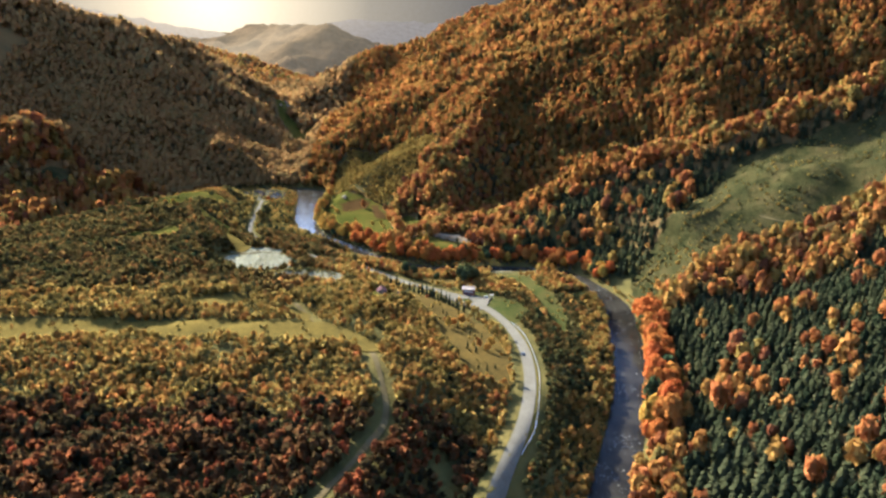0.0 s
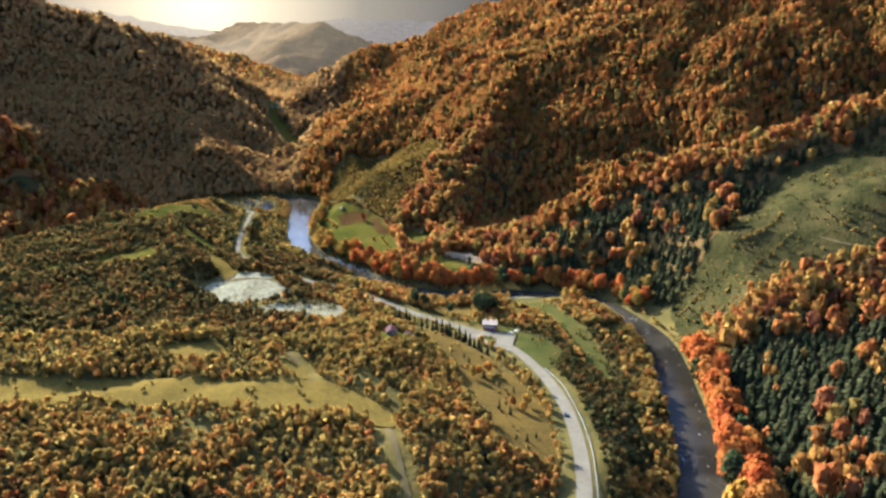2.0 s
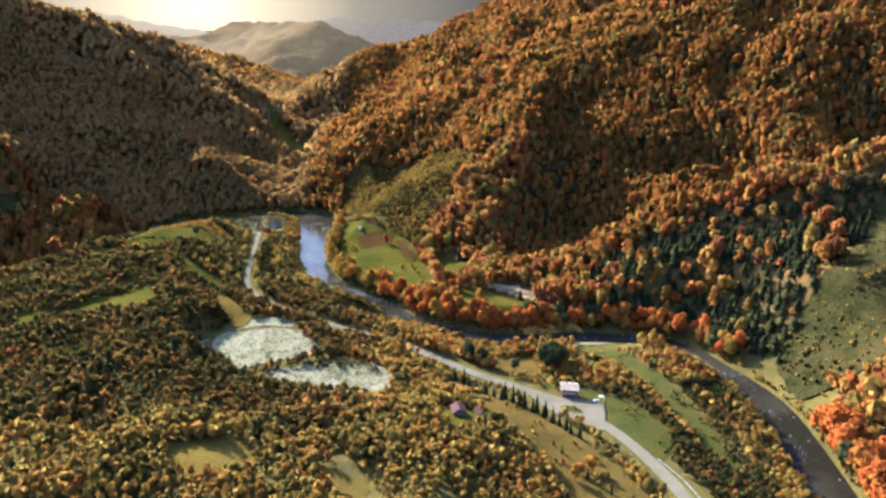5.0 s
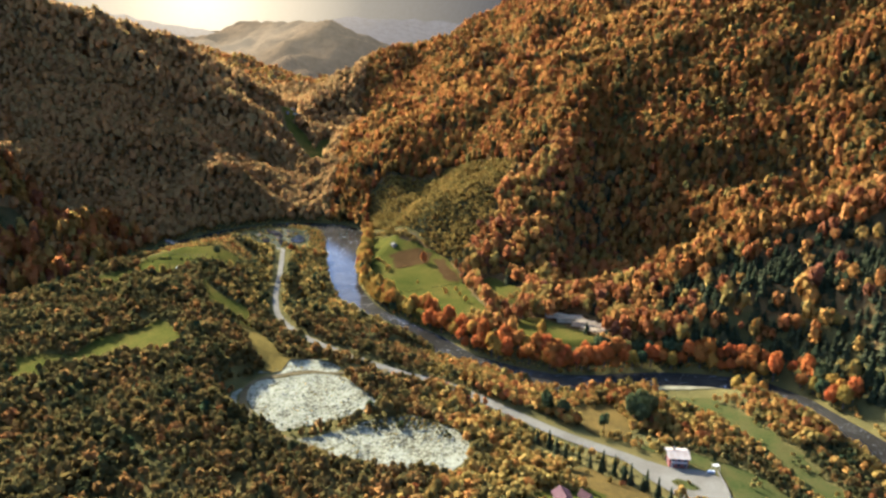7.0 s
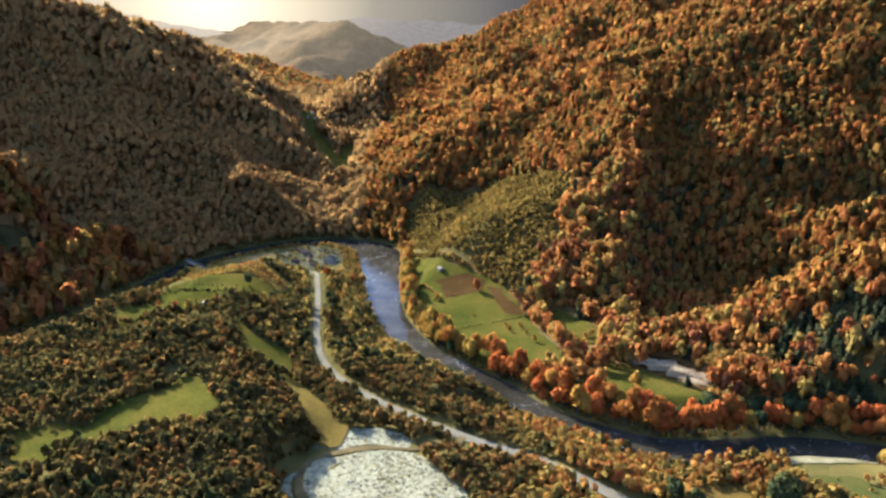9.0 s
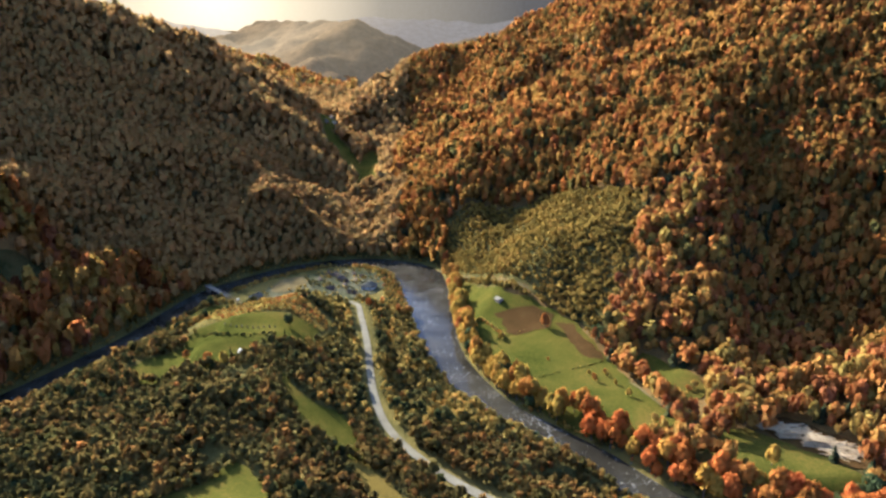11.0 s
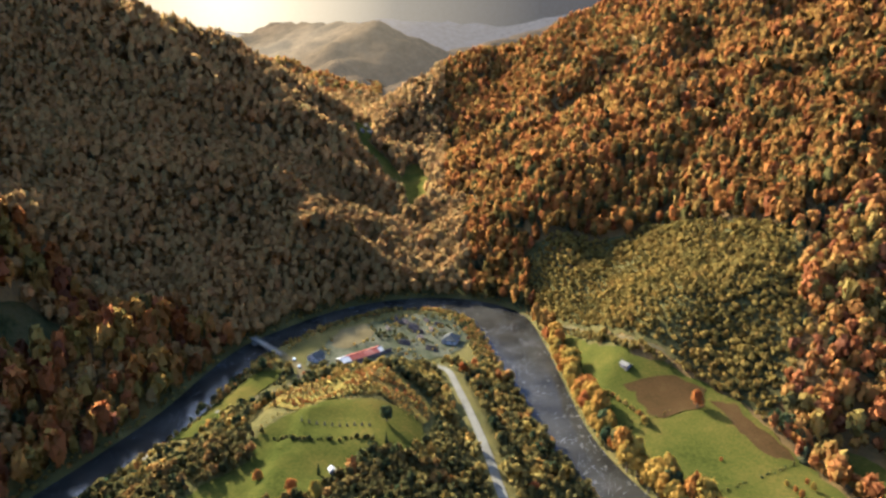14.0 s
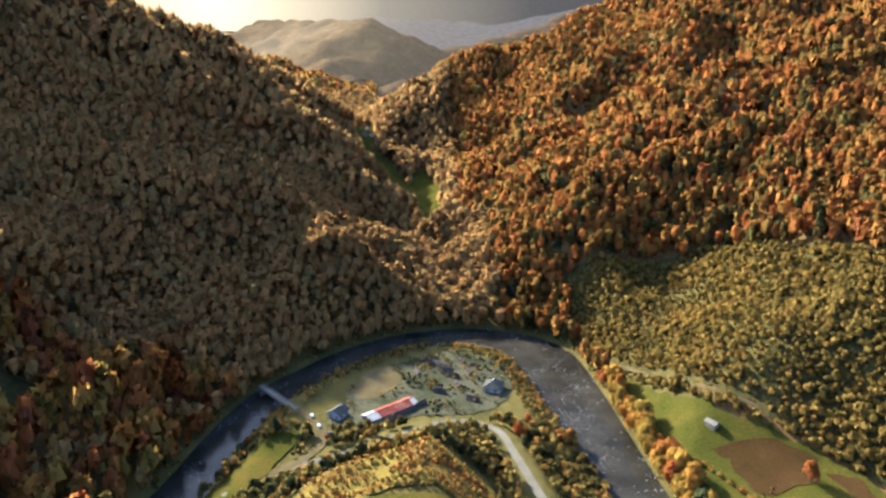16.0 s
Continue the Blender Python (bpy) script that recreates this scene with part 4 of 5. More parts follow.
# shrubs grown over one side of the lower pit, and between the beds
SHRUBBY = [(-100, 406), (-92, 412), (-81, 412.5), (-72, 407), (-66, 398), (-69, 396), (-78, 403), (-89, 404), (-97, 402)]
x, y = scatter(-104, -60, 394, 416, 1.7, 36)
keep = inside(x, y, SHRUBBY)
wood("shrubs", x[keep], y[keep], BUSH, 0.8, 0.22, 0.1, "low dark brown shrubs overgrowing white gravel")
x, y = scatter(-155, -60, 375, 465, 2.4, 37)
keep = np.any([inside(x, y, bed) for bed in PIT_BEDS], axis=0) & (waves(x, y, 12, 16) > 0.42) & (nearest(x, y, LANES[0])[0] > 2.0)
wood("shrubs", x[keep], y[keep], BUSH, 0.42, 0.3, 0.1, "low olive tufts growing through white gravel")

x, y = scatter(-262, -180, 700, 786, 2.8, 39)
keep = inside(x, y, FIELDS["farm_yard"][0]) & (waves(x, y, 17, 18) > 0.0) & ~inside(x, y, FIELDS["bare_yard"][0]) & (np.hypot(x + 189, y - 738) > 9)
for hx, hy, hr in ((-238, 716, 15), (-228, 727, 9), (-247, 706, 9), (-261, 713, 8)):
    keep &= np.hypot(x - hx, y - hy) > hr
wood("shrubs", x[keep], y[keep], BUSH_ROUND, 1.2, 0.25, 0.14, "olive and brown bushes among the farm's timber heaps")

x, y = scatter(-320, -150, 690, 815, 2.6, 35)
d, (w, _), side = nearest(x, y, RIVER_FINE)
keep = (side > 0) & (d > w / 2 + 1) & (d < w / 2 + 15) & (waves(x, y, 25, 15) > -0.55) & (nearest(x, y, LANES[2])[0] > 4) & (np.hypot(x + 288, y - 727) > 9) & ~inside(x, y, FIELDS["river_strip"][0])
wood("shrubs", x[keep], y[keep], BUSH_ROUND, 1.5, 0.38, 0.14, "olive and amber bushes lining the river bend")

line = finer(RIVER, 1.7)
line = line[(line[:, 1] > 150) & (line[:, 1] < 830)]
step = np.gradient(line[:, :2], axis=0)
step /= np.linalg.norm(step, axis=1)[:, None]
for sign in (-1, 1):
    off = sign * (line[:, 2] / 2 + rng.uniform(1.2, 6.0, len(line)))
    x, y = line[:, 0] + step[:, 1] * off, line[:, 1] - step[:, 0] * off
    keep = (nearest(x, y, RIVER_FINE)[0] > line[:, 2] / 2 + 0.8) & (waves(x, y, 30, 17) > -0.6) & ~inside(x, y, GRAVEL_BAR) & (np.hypot(x + 291, y - 730) > 24)
    wood("shrubs", x[keep], y[keep], BUSH, 1.25, 0.4, 0.14, "olive and amber bushes along the water's edge")

# west of the river, and the mountains behind
x, y = scatter(-560, -170, 480, 1000, 5.1, 5)
side = nearest(x, y, RIVER_FINE)[2]
keep = free(x, y) & (side < 0) & (x <= -175)
x, y = x[keep], y[keep]
lit = (y < 735) & (x > -470) & (waves(x, y, 60, 56) > -0.5)
wood("forest", x[lit], y[lit], BROAD_TALL_MID, 4.2, 0.68, 0.17, "rust and olive wood on the low western bank", slim=1.8)
x, y = x[~lit], y[~lit]
# haze over these slopes is painted into the leaf colour, here and farther off
wood("forest", x, y, BROAD_TALL_MID, 4.0, 0.66, 0.08, "brown beech wood across the river, haze painted into its leaves", lambda a, b: 0.03 + 0 * a, SPRUCE_FAR, "dark spruces among brown trees", slim=1.5, leaves=M_LEAVES_BROWN_HAZE, even=1.0)
x, y = scatter(-1150, 600, 940, 1640, 8.0, 6)
keep = free(x, y) & ~((x > -560) & (x < -170) & (y < 1000)) & ~((x > -220) & (x < 560) & (y < 960)) & (np.abs(x + 120) < 300 + 0.75 * (y - 500))
east = keep & (x > -190)
keep &= ~east
wood("forest", x[east], y[east], BROAD_FAR, 5.2, 0.62, 0.16, "distant amber and russet woods on the mountain flank", slim=1.5, leaves=M_LEAVES_FADED, even=1.0)
wood("forest", x[keep], y[keep], BROAD_FAR, 5.4, 0.66, 0.08, "distant brown woods covering the mountain flanks", lambda a, b: 0.12 * (waves(a, b, 150, 65) > 0.3), SPRUCE_FAR, "distant dark spruces on the mountain flanks", slim=1.5, leaves=M_LEAVES_BROWN_HAZE, even=1.0)
x, y = scatter(-1100, 500, 1640, 2060, 12.0, 7)
keep = (np.abs(x + 250) < 0.75 * (y - 300)) & ((x < -330) | (x > -120))
wood("forest", x[keep], y[keep], BROAD_FAR, 6.0, 0.6, 0.1, "faint far woods on hazy mountain flanks")

# the woods go on to the south and west of the terrace
BROAD_ROUGH = [crown_proto(90 + k, 16, 5, 1.1, 0.6, 0.5) for k in range(4)]
x, y = scatter(-640, 330, -120, 520, 7.4, 8)
side = nearest(x, y, RIVER_FINE)[2]
keep = free(x, y) & ((y < 140) | (x < -330) & (side > 0) | (x < -330) & (y < 480) | (y < 152) & (side < 0)) & (x > -640 + 30 * waves(x, y, 120, 21)) & (y > -90 + 30 * waves(x, y, 120, 22))
wood("forest", x[keep], y[keep], BROAD_ROUGH, 4.7, 0.55, 0.2, "rust and olive woods spreading over the terrace", leaves=M_LEAVES_DULL_SHADE)


# ---------------------------------------------------------------- single things
def part(name, bm, mat, parent, label="", m=None, soft=False):
    me = bpy.data.meshes.new(name)
    bm.to_mesh(me)
    bm.free()
    me.materials.append(mat)
    if soft:
        me.polygons.foreach_set("use_smooth", np.ones(len(me.polygons), bool))
    ob = new(name, me)
    ob.parent = parent
    if m is not None:
        ob.matrix_basis = m
    return tagged(ob, label)


def thing(name, x, y, turn=0.0, label="", category="", group="", sink=0.0, z=None):
    ob = new(name)
    ob.empty_display_size = 0.5
    ob.matrix_basis = pose(x, y, (float(height(x, y)) if z is None else z) - sink, 0, 0, turn)
    return tagged(ob, label, category, group)


def box(sx, sy, sz, x=0, y=0, z=0, bevel=0.0, bm=None):
    """A box standing on z, centred on x, y."""
    bm = bm or bmesh.new()
    made = bmesh.ops.create_cube(bm, size=1, matrix=Matrix.Translation((x, y, z + sz / 2)) @ Matrix.Diagonal((sx, sy, sz, 1)))
    if bevel:
        edges = list({e for v in made["verts"] for e in v.link_edges})
        bmesh.ops.bevel(bm, geom=edges, offset=bevel, segments=2, affect="EDGES", profile=0.6)
    return bm


def rod(a, b, r0, r1, sides=7, bm=None):
    bm = bm or bmesh.new()
    a, b = Vector(a), Vector(b)
    m = Matrix.Translation((a + b) / 2) @ (b - a).to_track_quat("Z", "Y").to_matrix().to_4x4()
    bmesh.ops.create_cone(bm, cap_ends=True, segments=sides, radius1=r0, radius2=r1, depth=(b - a).length, matrix=m)
    return bm


def solid(verts, faces):
    bm = bmesh.new()
    v = [bm.verts.new(p) for p in verts]
    for f in faces:
        bm.faces.new([v[k] for k in f])
    bmesh.ops.recalc_face_normals(bm, faces=bm.faces[:])
    return bm


# trees that stand out singly
def single_crown(seed, cards, **more):
    """The crown of a single tree as a mesh of its own."""
    return leafy(*crown_proto(seed, cards, **more))


def leafy(v, f, away):
    bm = bmesh.new()
    layer = bm.faces.layers.float_vector.new("away")
    w = [bm.verts.new(p) for p in v]
    for k, q in zip(f, away):
        bm.faces.new([w[i] for i in (k if k[3] != k[2] else k[:3])])[layer] = Vector(q)
    return bm


def broadleaf(seed, label, mat, category="tree", name="beech_tree"):
    g = random.Random(seed)
    t = thing(name, 0, 0, 0, label, category, "single trees", z=0)
    trunk = rod((0, 0, -0.6), (0.1, 0.05, 4.6), 0.26, 0.12)
    for k in range(5):
        a, z = k * 2.4 + g.random(), 1.6 + 0.5 * k
        rod((0, 0, z), (1.6 * math.cos(a), 1.6 * math.sin(a), z + 1.5), 0.1, 0.03, 5, trunk)
    part("trunk", trunk, M_BARK, t)
    bm = single_crown(seed, 700, lobes=14, card=0.155, spread=0.66)
    bmesh.ops.transform(bm, matrix=Matrix.Translation((0, 0, 0.9)) @ Matrix.Diagonal((3.3, 3.3, 3.7, 1)), verts=bm.verts)
    part("crown", bm, mat, t)
    return t


def spruce(seed, label):
    t = thing("spruce_tree", 0, 0, 0, label, "tree", "spruces", z=0)
    part("trunk", rod((0, 0, -0.5), (0, 0, 7), 0.17, 0.03), M_BARK, t)
    v, f, away = spruce_proto(seed, 12, 9)
    part("crown", leafy(v * 9.0, f, away), M_NEEDLES_OWN, t)
    return t


ORANGE = [broadleaf(200 + k, "broad orange and amber beech tree on the bank", M_LEAVES_OWN) for k in range(4)]
AMBER = [broadleaf(220 + k, "broad amber and golden beech tree beside the river", M_LEAVES_AMBER) for k in range(4)]
OLIVE = [broadleaf(240 + k, "dark olive broadleaf tree beside the road", M_LEAVES_OLIVE) for k in range(2)]
SPRUCES = [spruce(300 + k, "slim dark green spruce beside open grass") for k in range(3)]
pick = random.Random(12)


def set_tree(protos, x, y, size):
    p = protos[pick.randrange(len(protos))]
    m = pose(x, y, float(height(x, y)) - 0.1, 0, 0, pick.uniform(0, 360))
    made = copy_thing(p, m)
    made.scale = (size, size, size * pick.uniform(1.15, 1.55))
    return made


# the row on the outer bank of the river, from the pasture down to the near slope
bank = finer(RIVER, 4.2)
step = np.gradient(bank[:, :2], axis=0)
step /= np.linalg.norm(step, axis=1)[:, None]
for (bx, by, width, _), (dx, dy) in zip(bank, step):
    if not 245 < by < 752 or bx < -152:
        continue
    for extra in ((3.0, 8.0) if by < 388 else () if by < 452 else (3.2, 9.0) if by < 560 else (2.6, 5.6)):
        off = width / 2 + extra + pick.uniform(-1.2, 1.2)
        tx, ty = bx - dy * off, by + dx * off
        if pick.random() < 0.93:
            set_tree(OLIVE if pick.random() < 0.1 else AMBER if by > 560 or pick.random() < (0.06 if by < 388 else 0.3) else ORANGE, tx, ty, pick.uniform(0.75, 1.5) * (1.3 if by < 388 else 0.98 if by < 560 else 1.0))
# spruces by the road, in the terrace fields and on the hay slope
for tx, ty in [(-29, 409), (-14, 391), (-12, 395), (-9, 391), (-7, 386), (-5, 385), (3, 380), (5, 374), (7, 371), (9, 367), (10, 364), (13, 361), (-20, 398), (-24, 402), (-17, 394), (-33, 412), (-27, 405), (0, 383), (1.5, 377), (-2, 381)]:
    set_tree(SPRUCES, tx - 1.0, ty - 1.5, pick.uniform(0.5, 0.75))
for tx, ty in [(-213, 590), (-221, 579), (-233, 572), (-228, 571), (-226, 570), (-224, 572), (8, 330), (14, 322), (12, 300), (16, 296), (20, 318), (2, 345), (0, 350), (24, 280), (20, 276)]:
    set_tree(SPRUCES, tx, ty, pick.uniform(0.3, 0.5))
for tx, ty, size in [(-80, 655, 0.9), (-106, 645, 0.5), (-252, 570, 0.5), (72, 472, 0.8), (77, 468, 0.9), (80, 463, 0.7), (-239, 560, 0.6), (-231, 556, 0.7), (6, 332, 0.6), (10, 335, 0.7), (3, 328, 0.6), (22, 300, 0.55), (24, 306, 0.6), (18, 304, 0.5), (-14, 522, 0.9), (-30, 545, 0.8), (-66, 602, 0.32), (-65, 598, 0.3), (-65, 594, 0.36), (-58, 599, 0.34), (-56, 590, 0.3), (-58, 603, 0.28), (-53, 578, 0.42), (-84, 618, 0.2)]:
    set_tree(AMBER, tx, ty, size)
for tx, ty, size in [(13, 441, 1.5), (17, 445, 1.7), (21, 449, 1.5), (16, 438, 1.2), (-86, 404, 0.4), (-214, 604, 0.75), (-20, 432, 0.9), (-26, 436, 1.0), (-4, 426, 0.7), (-7, 388, 0.5), (-52, 630, 1.25), (-49, 625, 1.0), (-55, 635, 0.9)]:
    set_tree(OLIVE, tx, ty, size)
for tx, ty, size in [(-259, 671, 0.55), (-263, 692, 0.3), (-261, 689, 0.25), (-184, 687, 0.6), (-177, 705, 0.55), (-176, 680, 0.5), (-179, 696, 0.45), (-238, 556, 0.5), (-248, 655, 0.4)]:
    set_tree(ORANGE, tx, ty, size)
for p in ORANGE + AMBER + OLIVE + SPRUCES:
    for o in (*p.children, p):
        bpy.data.objects.remove(o)


def hedge(line, spacing, r, hue, label):
    p = finer(line, spacing)
    g = np.random.RandomState(len(p))
    x, y = p[:, 0] + g.normal(0, 0.5, len(p)), p[:, 1] + g.normal(0, 0.5, len(p))
    size = r * g.uniform(0.6, 1.3, len(p))
    plant("hedge", BROAD_MID, np.stack([x, y, height(x, y) + 0.4], 1), size, size * 1.1, np.clip(hue + 0.1 * g.normal(size=len(p)), 0, 1), M_LEAVES, label, "hedge")


hedge([(-119, 673), (-112, 667), (-106, 652), (-105, 647)], 2.0, 1.4, 0.5, "low amber hedge across the pasture")
hedge([(-253, 594), (-242, 589), (-230, 590), (-219, 590), (-219, 582), (-221, 577)], 1.1, 0.8, 0.12, "low dark olive hedge between two fields")
hedge([(-49, 611), (-44, 596), (-38, 580), (-34, 572)], 2.4, 1.6, 0.55, "amber hedge along the edge of the pasture")
hedge([(-262, 597), (-250, 612), (-234, 617), (-216, 621), (-204, 614)], 2.4, 0.5, 0.3, "low olive hedge below the bracken bank")
hedge([(-120, 638), (-109, 644), (-97, 652), (-92, 655)], 2.6, 0.6, 0.2, "thin olive hedge line across grass")
hedge([(-230, 456), (-224, 470), (-213, 482), (-203, 490), (-190, 478)], 3.0, 1.9, 0.28, "tall olive hedge round a green field")
hedge([(30, 452), (43, 456), (51, 442), (55, 423), (60, 404), (62, 384), (60, 366)], 2.0, 1.7, 0.58, "amber bushes in a line beside the lawn")
hedge([(70, 462), (75, 440), (80, 421), (83, 403), (85, 384), (82, 360)], 2.2, 1.8, 0.55, "amber and golden bushes above the river")
hedge([(-129, 402), (-116, 406), (-107, 411), (-100, 415), (-92, 418)], 1.3, 0.8, 0.1, "dark olive bushes between two gravel pits")
hedge([(132, 433), (146, 436), (159, 438), (186, 446), (200, 458)], 2.2, 1.2, 0.34, "line of yellow-olive shrubs along a gully")
hedge([(150, 410), (164, 416), (178, 424), (202, 440)], 2.6, 1.0, 0.3, "line of olive shrubs along a gully")

hedge([(-102, 597), (-91, 598), (-80, 604)], 1.0, 0.42, 0.08, "thin dark line of sedge along a pasture ditch")
hedge([(-73, 607), (-63, 612), (-54, 617)], 1.0, 0.42, 0.08, "thin dark line of sedge along a pasture ditch")
hedge([(-43, 600), (-41, 592), (-36, 586), (-28, 580), (-20, 584)], 2.2, 1.5, 0.55, "amber bushes round a small pasture")


# buildings
M_PLASTER = surface("cream_plaster", 3, 0.3, ((0.3, (0.32, 0.28, 0.23)), (0.7, (0.46, 0.41, 0.34))), bump=0.1, reach=0.02)
M_PINK = surface("salmon_plaster", 3, 0.3, ((0.3, (0.19, 0.052, 0.032)), (0.7, (0.27, 0.085, 0.055))), bump=0.1, reach=0.02)
M_PLANK = surface("weathered_planks", 1.5, 0.2, ((0.3, (0.10, 0.075, 0.055)), (0.7, (0.24, 0.19, 0.14))), bump=0.4, reach=0.03, stretch=(1, 1, 0.15))
M_RUST_SHEET = surface("rusty_red_sheet_roof", 4, 0.6, ((0.3, (0.13, 0.034, 0.02)), (0.6, (0.24, 0.062, 0.034)), (0.8, (0.32, 0.14, 0.08))), roughness=0.75, bump=0.1, reach=0.03, random_part=0.15)
M_WHITE_SHEET = surface("whitish_sheet_roof", 4, 0.5, ((0.3, (0.3, 0.25, 0.18)), (0.7, (0.46, 0.39, 0.29))), roughness=0.75, bump=0.1, reach=0.03, random_part=0.1)
M_PINK_SHEET = surface("pale_pink_sheet_roof", 4, 0.5, ((0.3, (0.26, 0.18, 0.11)), (0.7, (0.36, 0.28, 0.19))), roughness=0.75, bump=0.1, reach=0.03, random_part=0.15)
M_GREY_ROOF = surface("grey_shingle_roof", 2, 0.3, ((0.3, (0.05, 0.043, 0.03)), (0.7, (0.105, 0.09, 0.065))), bump=0.4, reach=0.04, random_part=0.1)
M_PURPLE_ROOF = surface("dull_maroon_roof", 2, 0.3, ((0.3, (0.06, 0.03, 0.024)), (0.7, (0.1, 0.052, 0.042))), roughness=0.75, bump=0.2, reach=0.03, random_part=0.1)
M_CONCRETE = surface("worn_concrete", 3, 0.4, ((0.3, (0.105, 0.084, 0.056)), (0.7, (0.175, 0.142, 0.098))), bump=0.2, reach=0.03)
M_STEEL = surface("galvanised_steel", 2, 0.2, ((0.3, (0.42, 0.41, 0.38)), (0.7, (0.58, 0.57, 0.54))), roughness=0.45, metallic=0.6, bump=0)
M_LOG = surface("barked_timber", 2, 0.3, ((0.3, (0.16, 0.1, 0.045)), (0.7, (0.36, 0.255, 0.13))), bump=0.3, reach=0.03, random_part=0.2)
M_DARK_LOG = surface("dark_stacked_timber", 2, 0.3, ((0.3, (0.045, 0.032, 0.024)), (0.7, (0.13, 0.095, 0.07))), bump=0.3, reach=0.03, random_part=0.15)
M_TYRE = surface("black_rubber", 1, 0.1, ((0.3, (0.018, 0.018, 0.018)), (0.7, (0.03, 0.03, 0.03))), roughness=0.8, bump=0)
M_PAINT_WHITE = surface("white_car_paint", 2, 0.3, ((0.3, (0.4, 0.37, 0.31)), (0.7, (0.5, 0.46, 0.39))), roughness=0.3, bump=0)
M_PAINT_DARK = surface("dark_car_paint", 2, 0.3, ((0.3, (0.02, 0.02, 0.022)), (0.7, (0.035, 0.035, 0.037))), roughness=0.3, bump=0)
M_WET_STONE = surface("grey_river_boulder", 3.0, 0.9, ((0.28, (0.035, 0.03, 0.02)), (0.45, (0.12, 0.102, 0.07)), (0.75, (0.27, 0.235, 0.17))), bump=0.3, reach=0.1)
M_STONE = surface("river_stone", 3.5, 1.2, ((0.3, (0.05, 0.04, 0.02)), (0.42, (0.15, 0.125, 0.07)), (0.7, (0.29, 0.25, 0.155))), bump=0.3, reach=0.1)


def glass_material():
    m, n, link = material("window_glass")
    out = n.new("ShaderNodeOutputMaterial")
    shade = node(n, "ShaderNodeBsdfPrincipled", Roughness=0.06)
    shade.inputs["Base Color"].default_value = (0.03, 0.035, 0.04, 1)
    link.new(shade.outputs[0], out.inputs[0])
    return m


M_GLASS = glass_material()


def gable_house(name, x, y, turn, w, l, wall_h, roof_h, wall_mat, roof_mat, label, category="house", hipped=False, storeys=1, door=True, windows=3, chimney=True, over=0.5, bands=0, odd=None):
    """A house with its ridge along its own y; w across, l along."""
    t = thing(name, x, y, turn, label, category, sink=0.1)
    hw, hl = w / 2, l / 2
    part("plinth", box(w + 0.2, l + 0.2, 0.9, 0, 0, -0.5), M_CONCRETE, t)
    inset = hl * 0.7 if hipped else 0.0
    top = wall_h + roof_h
    wall = solid([(-hw, -hl, 0.4), (hw, -hl, 0.4), (hw, hl, 0.4), (-hw, hl, 0.4), (-hw, -hl, wall_h), (hw, -hl, wall_h), (hw, hl, wall_h), (-hw, hl, wall_h)] + ([] if hipped else [(0, -hl, top - 0.1), (0, hl, top - 0.1)]),
                 [(0, 1, 2, 3), (1, 2, 6, 5), (3, 0, 4, 7), (0, 1, 5, 4), (2, 3, 7, 6), (4, 5, 6, 7)] if hipped else [(0, 1, 2, 3), (1, 2, 6, 5), (3, 0, 4, 7), (0, 1, 5, 8, 4), (2, 3, 7, 9, 6), (4, 8, 9, 7), (8, 5, 6, 9)])
    part("wall", wall, wall_mat, t)
    ew, el, drop = hw + over, hl + over, over * roof_h / hw
    th = 0.16

    def slab(points, mat, nm="roof"):
        p = [Vector(q) for q in points]
        k = len(p)
        verts = [q + Vector((0, 0, 0.05)) for q in p] + [q + Vector((0, 0, 0.05 + th)) for q in p]
        return part(nm, solid(verts, [tuple(range(k)), tuple(range(k, 2 * k))] + [(q, (q + 1) % k, (q + 1) % k + k, q + k) for q in range(k)]), mat, t)

    for sx in (-1, 1):
        if hipped:
            slab([(sx * ew, -el, wall_h - drop), (sx * ew, el, wall_h - drop), (0, el - inset - over, top), (0, -el + inset + over, top)], roof_mat)
        elif bands:
            cut = np.linspace(-el, el, bands + 1)
            for k in range(bands):
                mat = odd if odd and (k in (0, 1) or (k == bands - 1 and sx > 0)) else roof_mat
                slab([(sx * ew, cut[k] + 0.02, wall_h - drop), (sx * ew, cut[k + 1] - 0.02, wall_h - drop), (0, cut[k + 1] - 0.02, top), (0, cut[k] + 0.02, top)], mat, "roof_sheet")
        else:
            slab([(sx * ew, -el, wall_h - drop), (sx * ew, el, wall_h - drop), (0, el, top), (0, -el, top)], roof_mat)
    if hipped:
        for sy in (-1, 1):
            slab([(-ew, sy * el, wall_h - drop), (ew, sy * el, wall_h - drop), (0, sy * (el - inset - over), top)], roof_mat)
    part("ridge_cap", rod((0, -el + inset, top + th), (0, el - inset, top + th), 0.14, 0.14, 6), M_WHITE_SHEET if hipped else roof_mat, t)
    for s in range(storeys):
        storey = (wall_h - 0.5) / storeys
        z, wh = 0.9 + storey * s, min(1.3, storey - 0.75)
        for sx in (-1, 1):
            for k in range(windows):
                v = -hl + l * (k + 0.5) / windows
                f = part("window", box(0.12, 1.2, wh, sx * (hw + 0.02), v, z), M_PLASTER, t)
                part("pane", box(0.06, 1.0, wh - 0.2, sx * (hw + 0.08), v, z + 0.1), M_GLASS, f)
        for sy in (-1, 1):
            for v in (-w / 4, w / 4):
                if s == 0 and sy < 0 and v < 0 and door:
                    continue
                f = part("window", box(1.1, 0.12, wh, v, sy * (hl + 0.02), z), M_PLASTER, t)
                part("pane", box(0.9, 0.06, wh - 0.2, v, sy * (hl + 0.08), z + 0.1), M_GLASS, f)
    if door:
        d = part("door", box(1.0, 0.1, 2.05, -w / 4, -hl - 0.03, 0.42), M_PLANK, t)
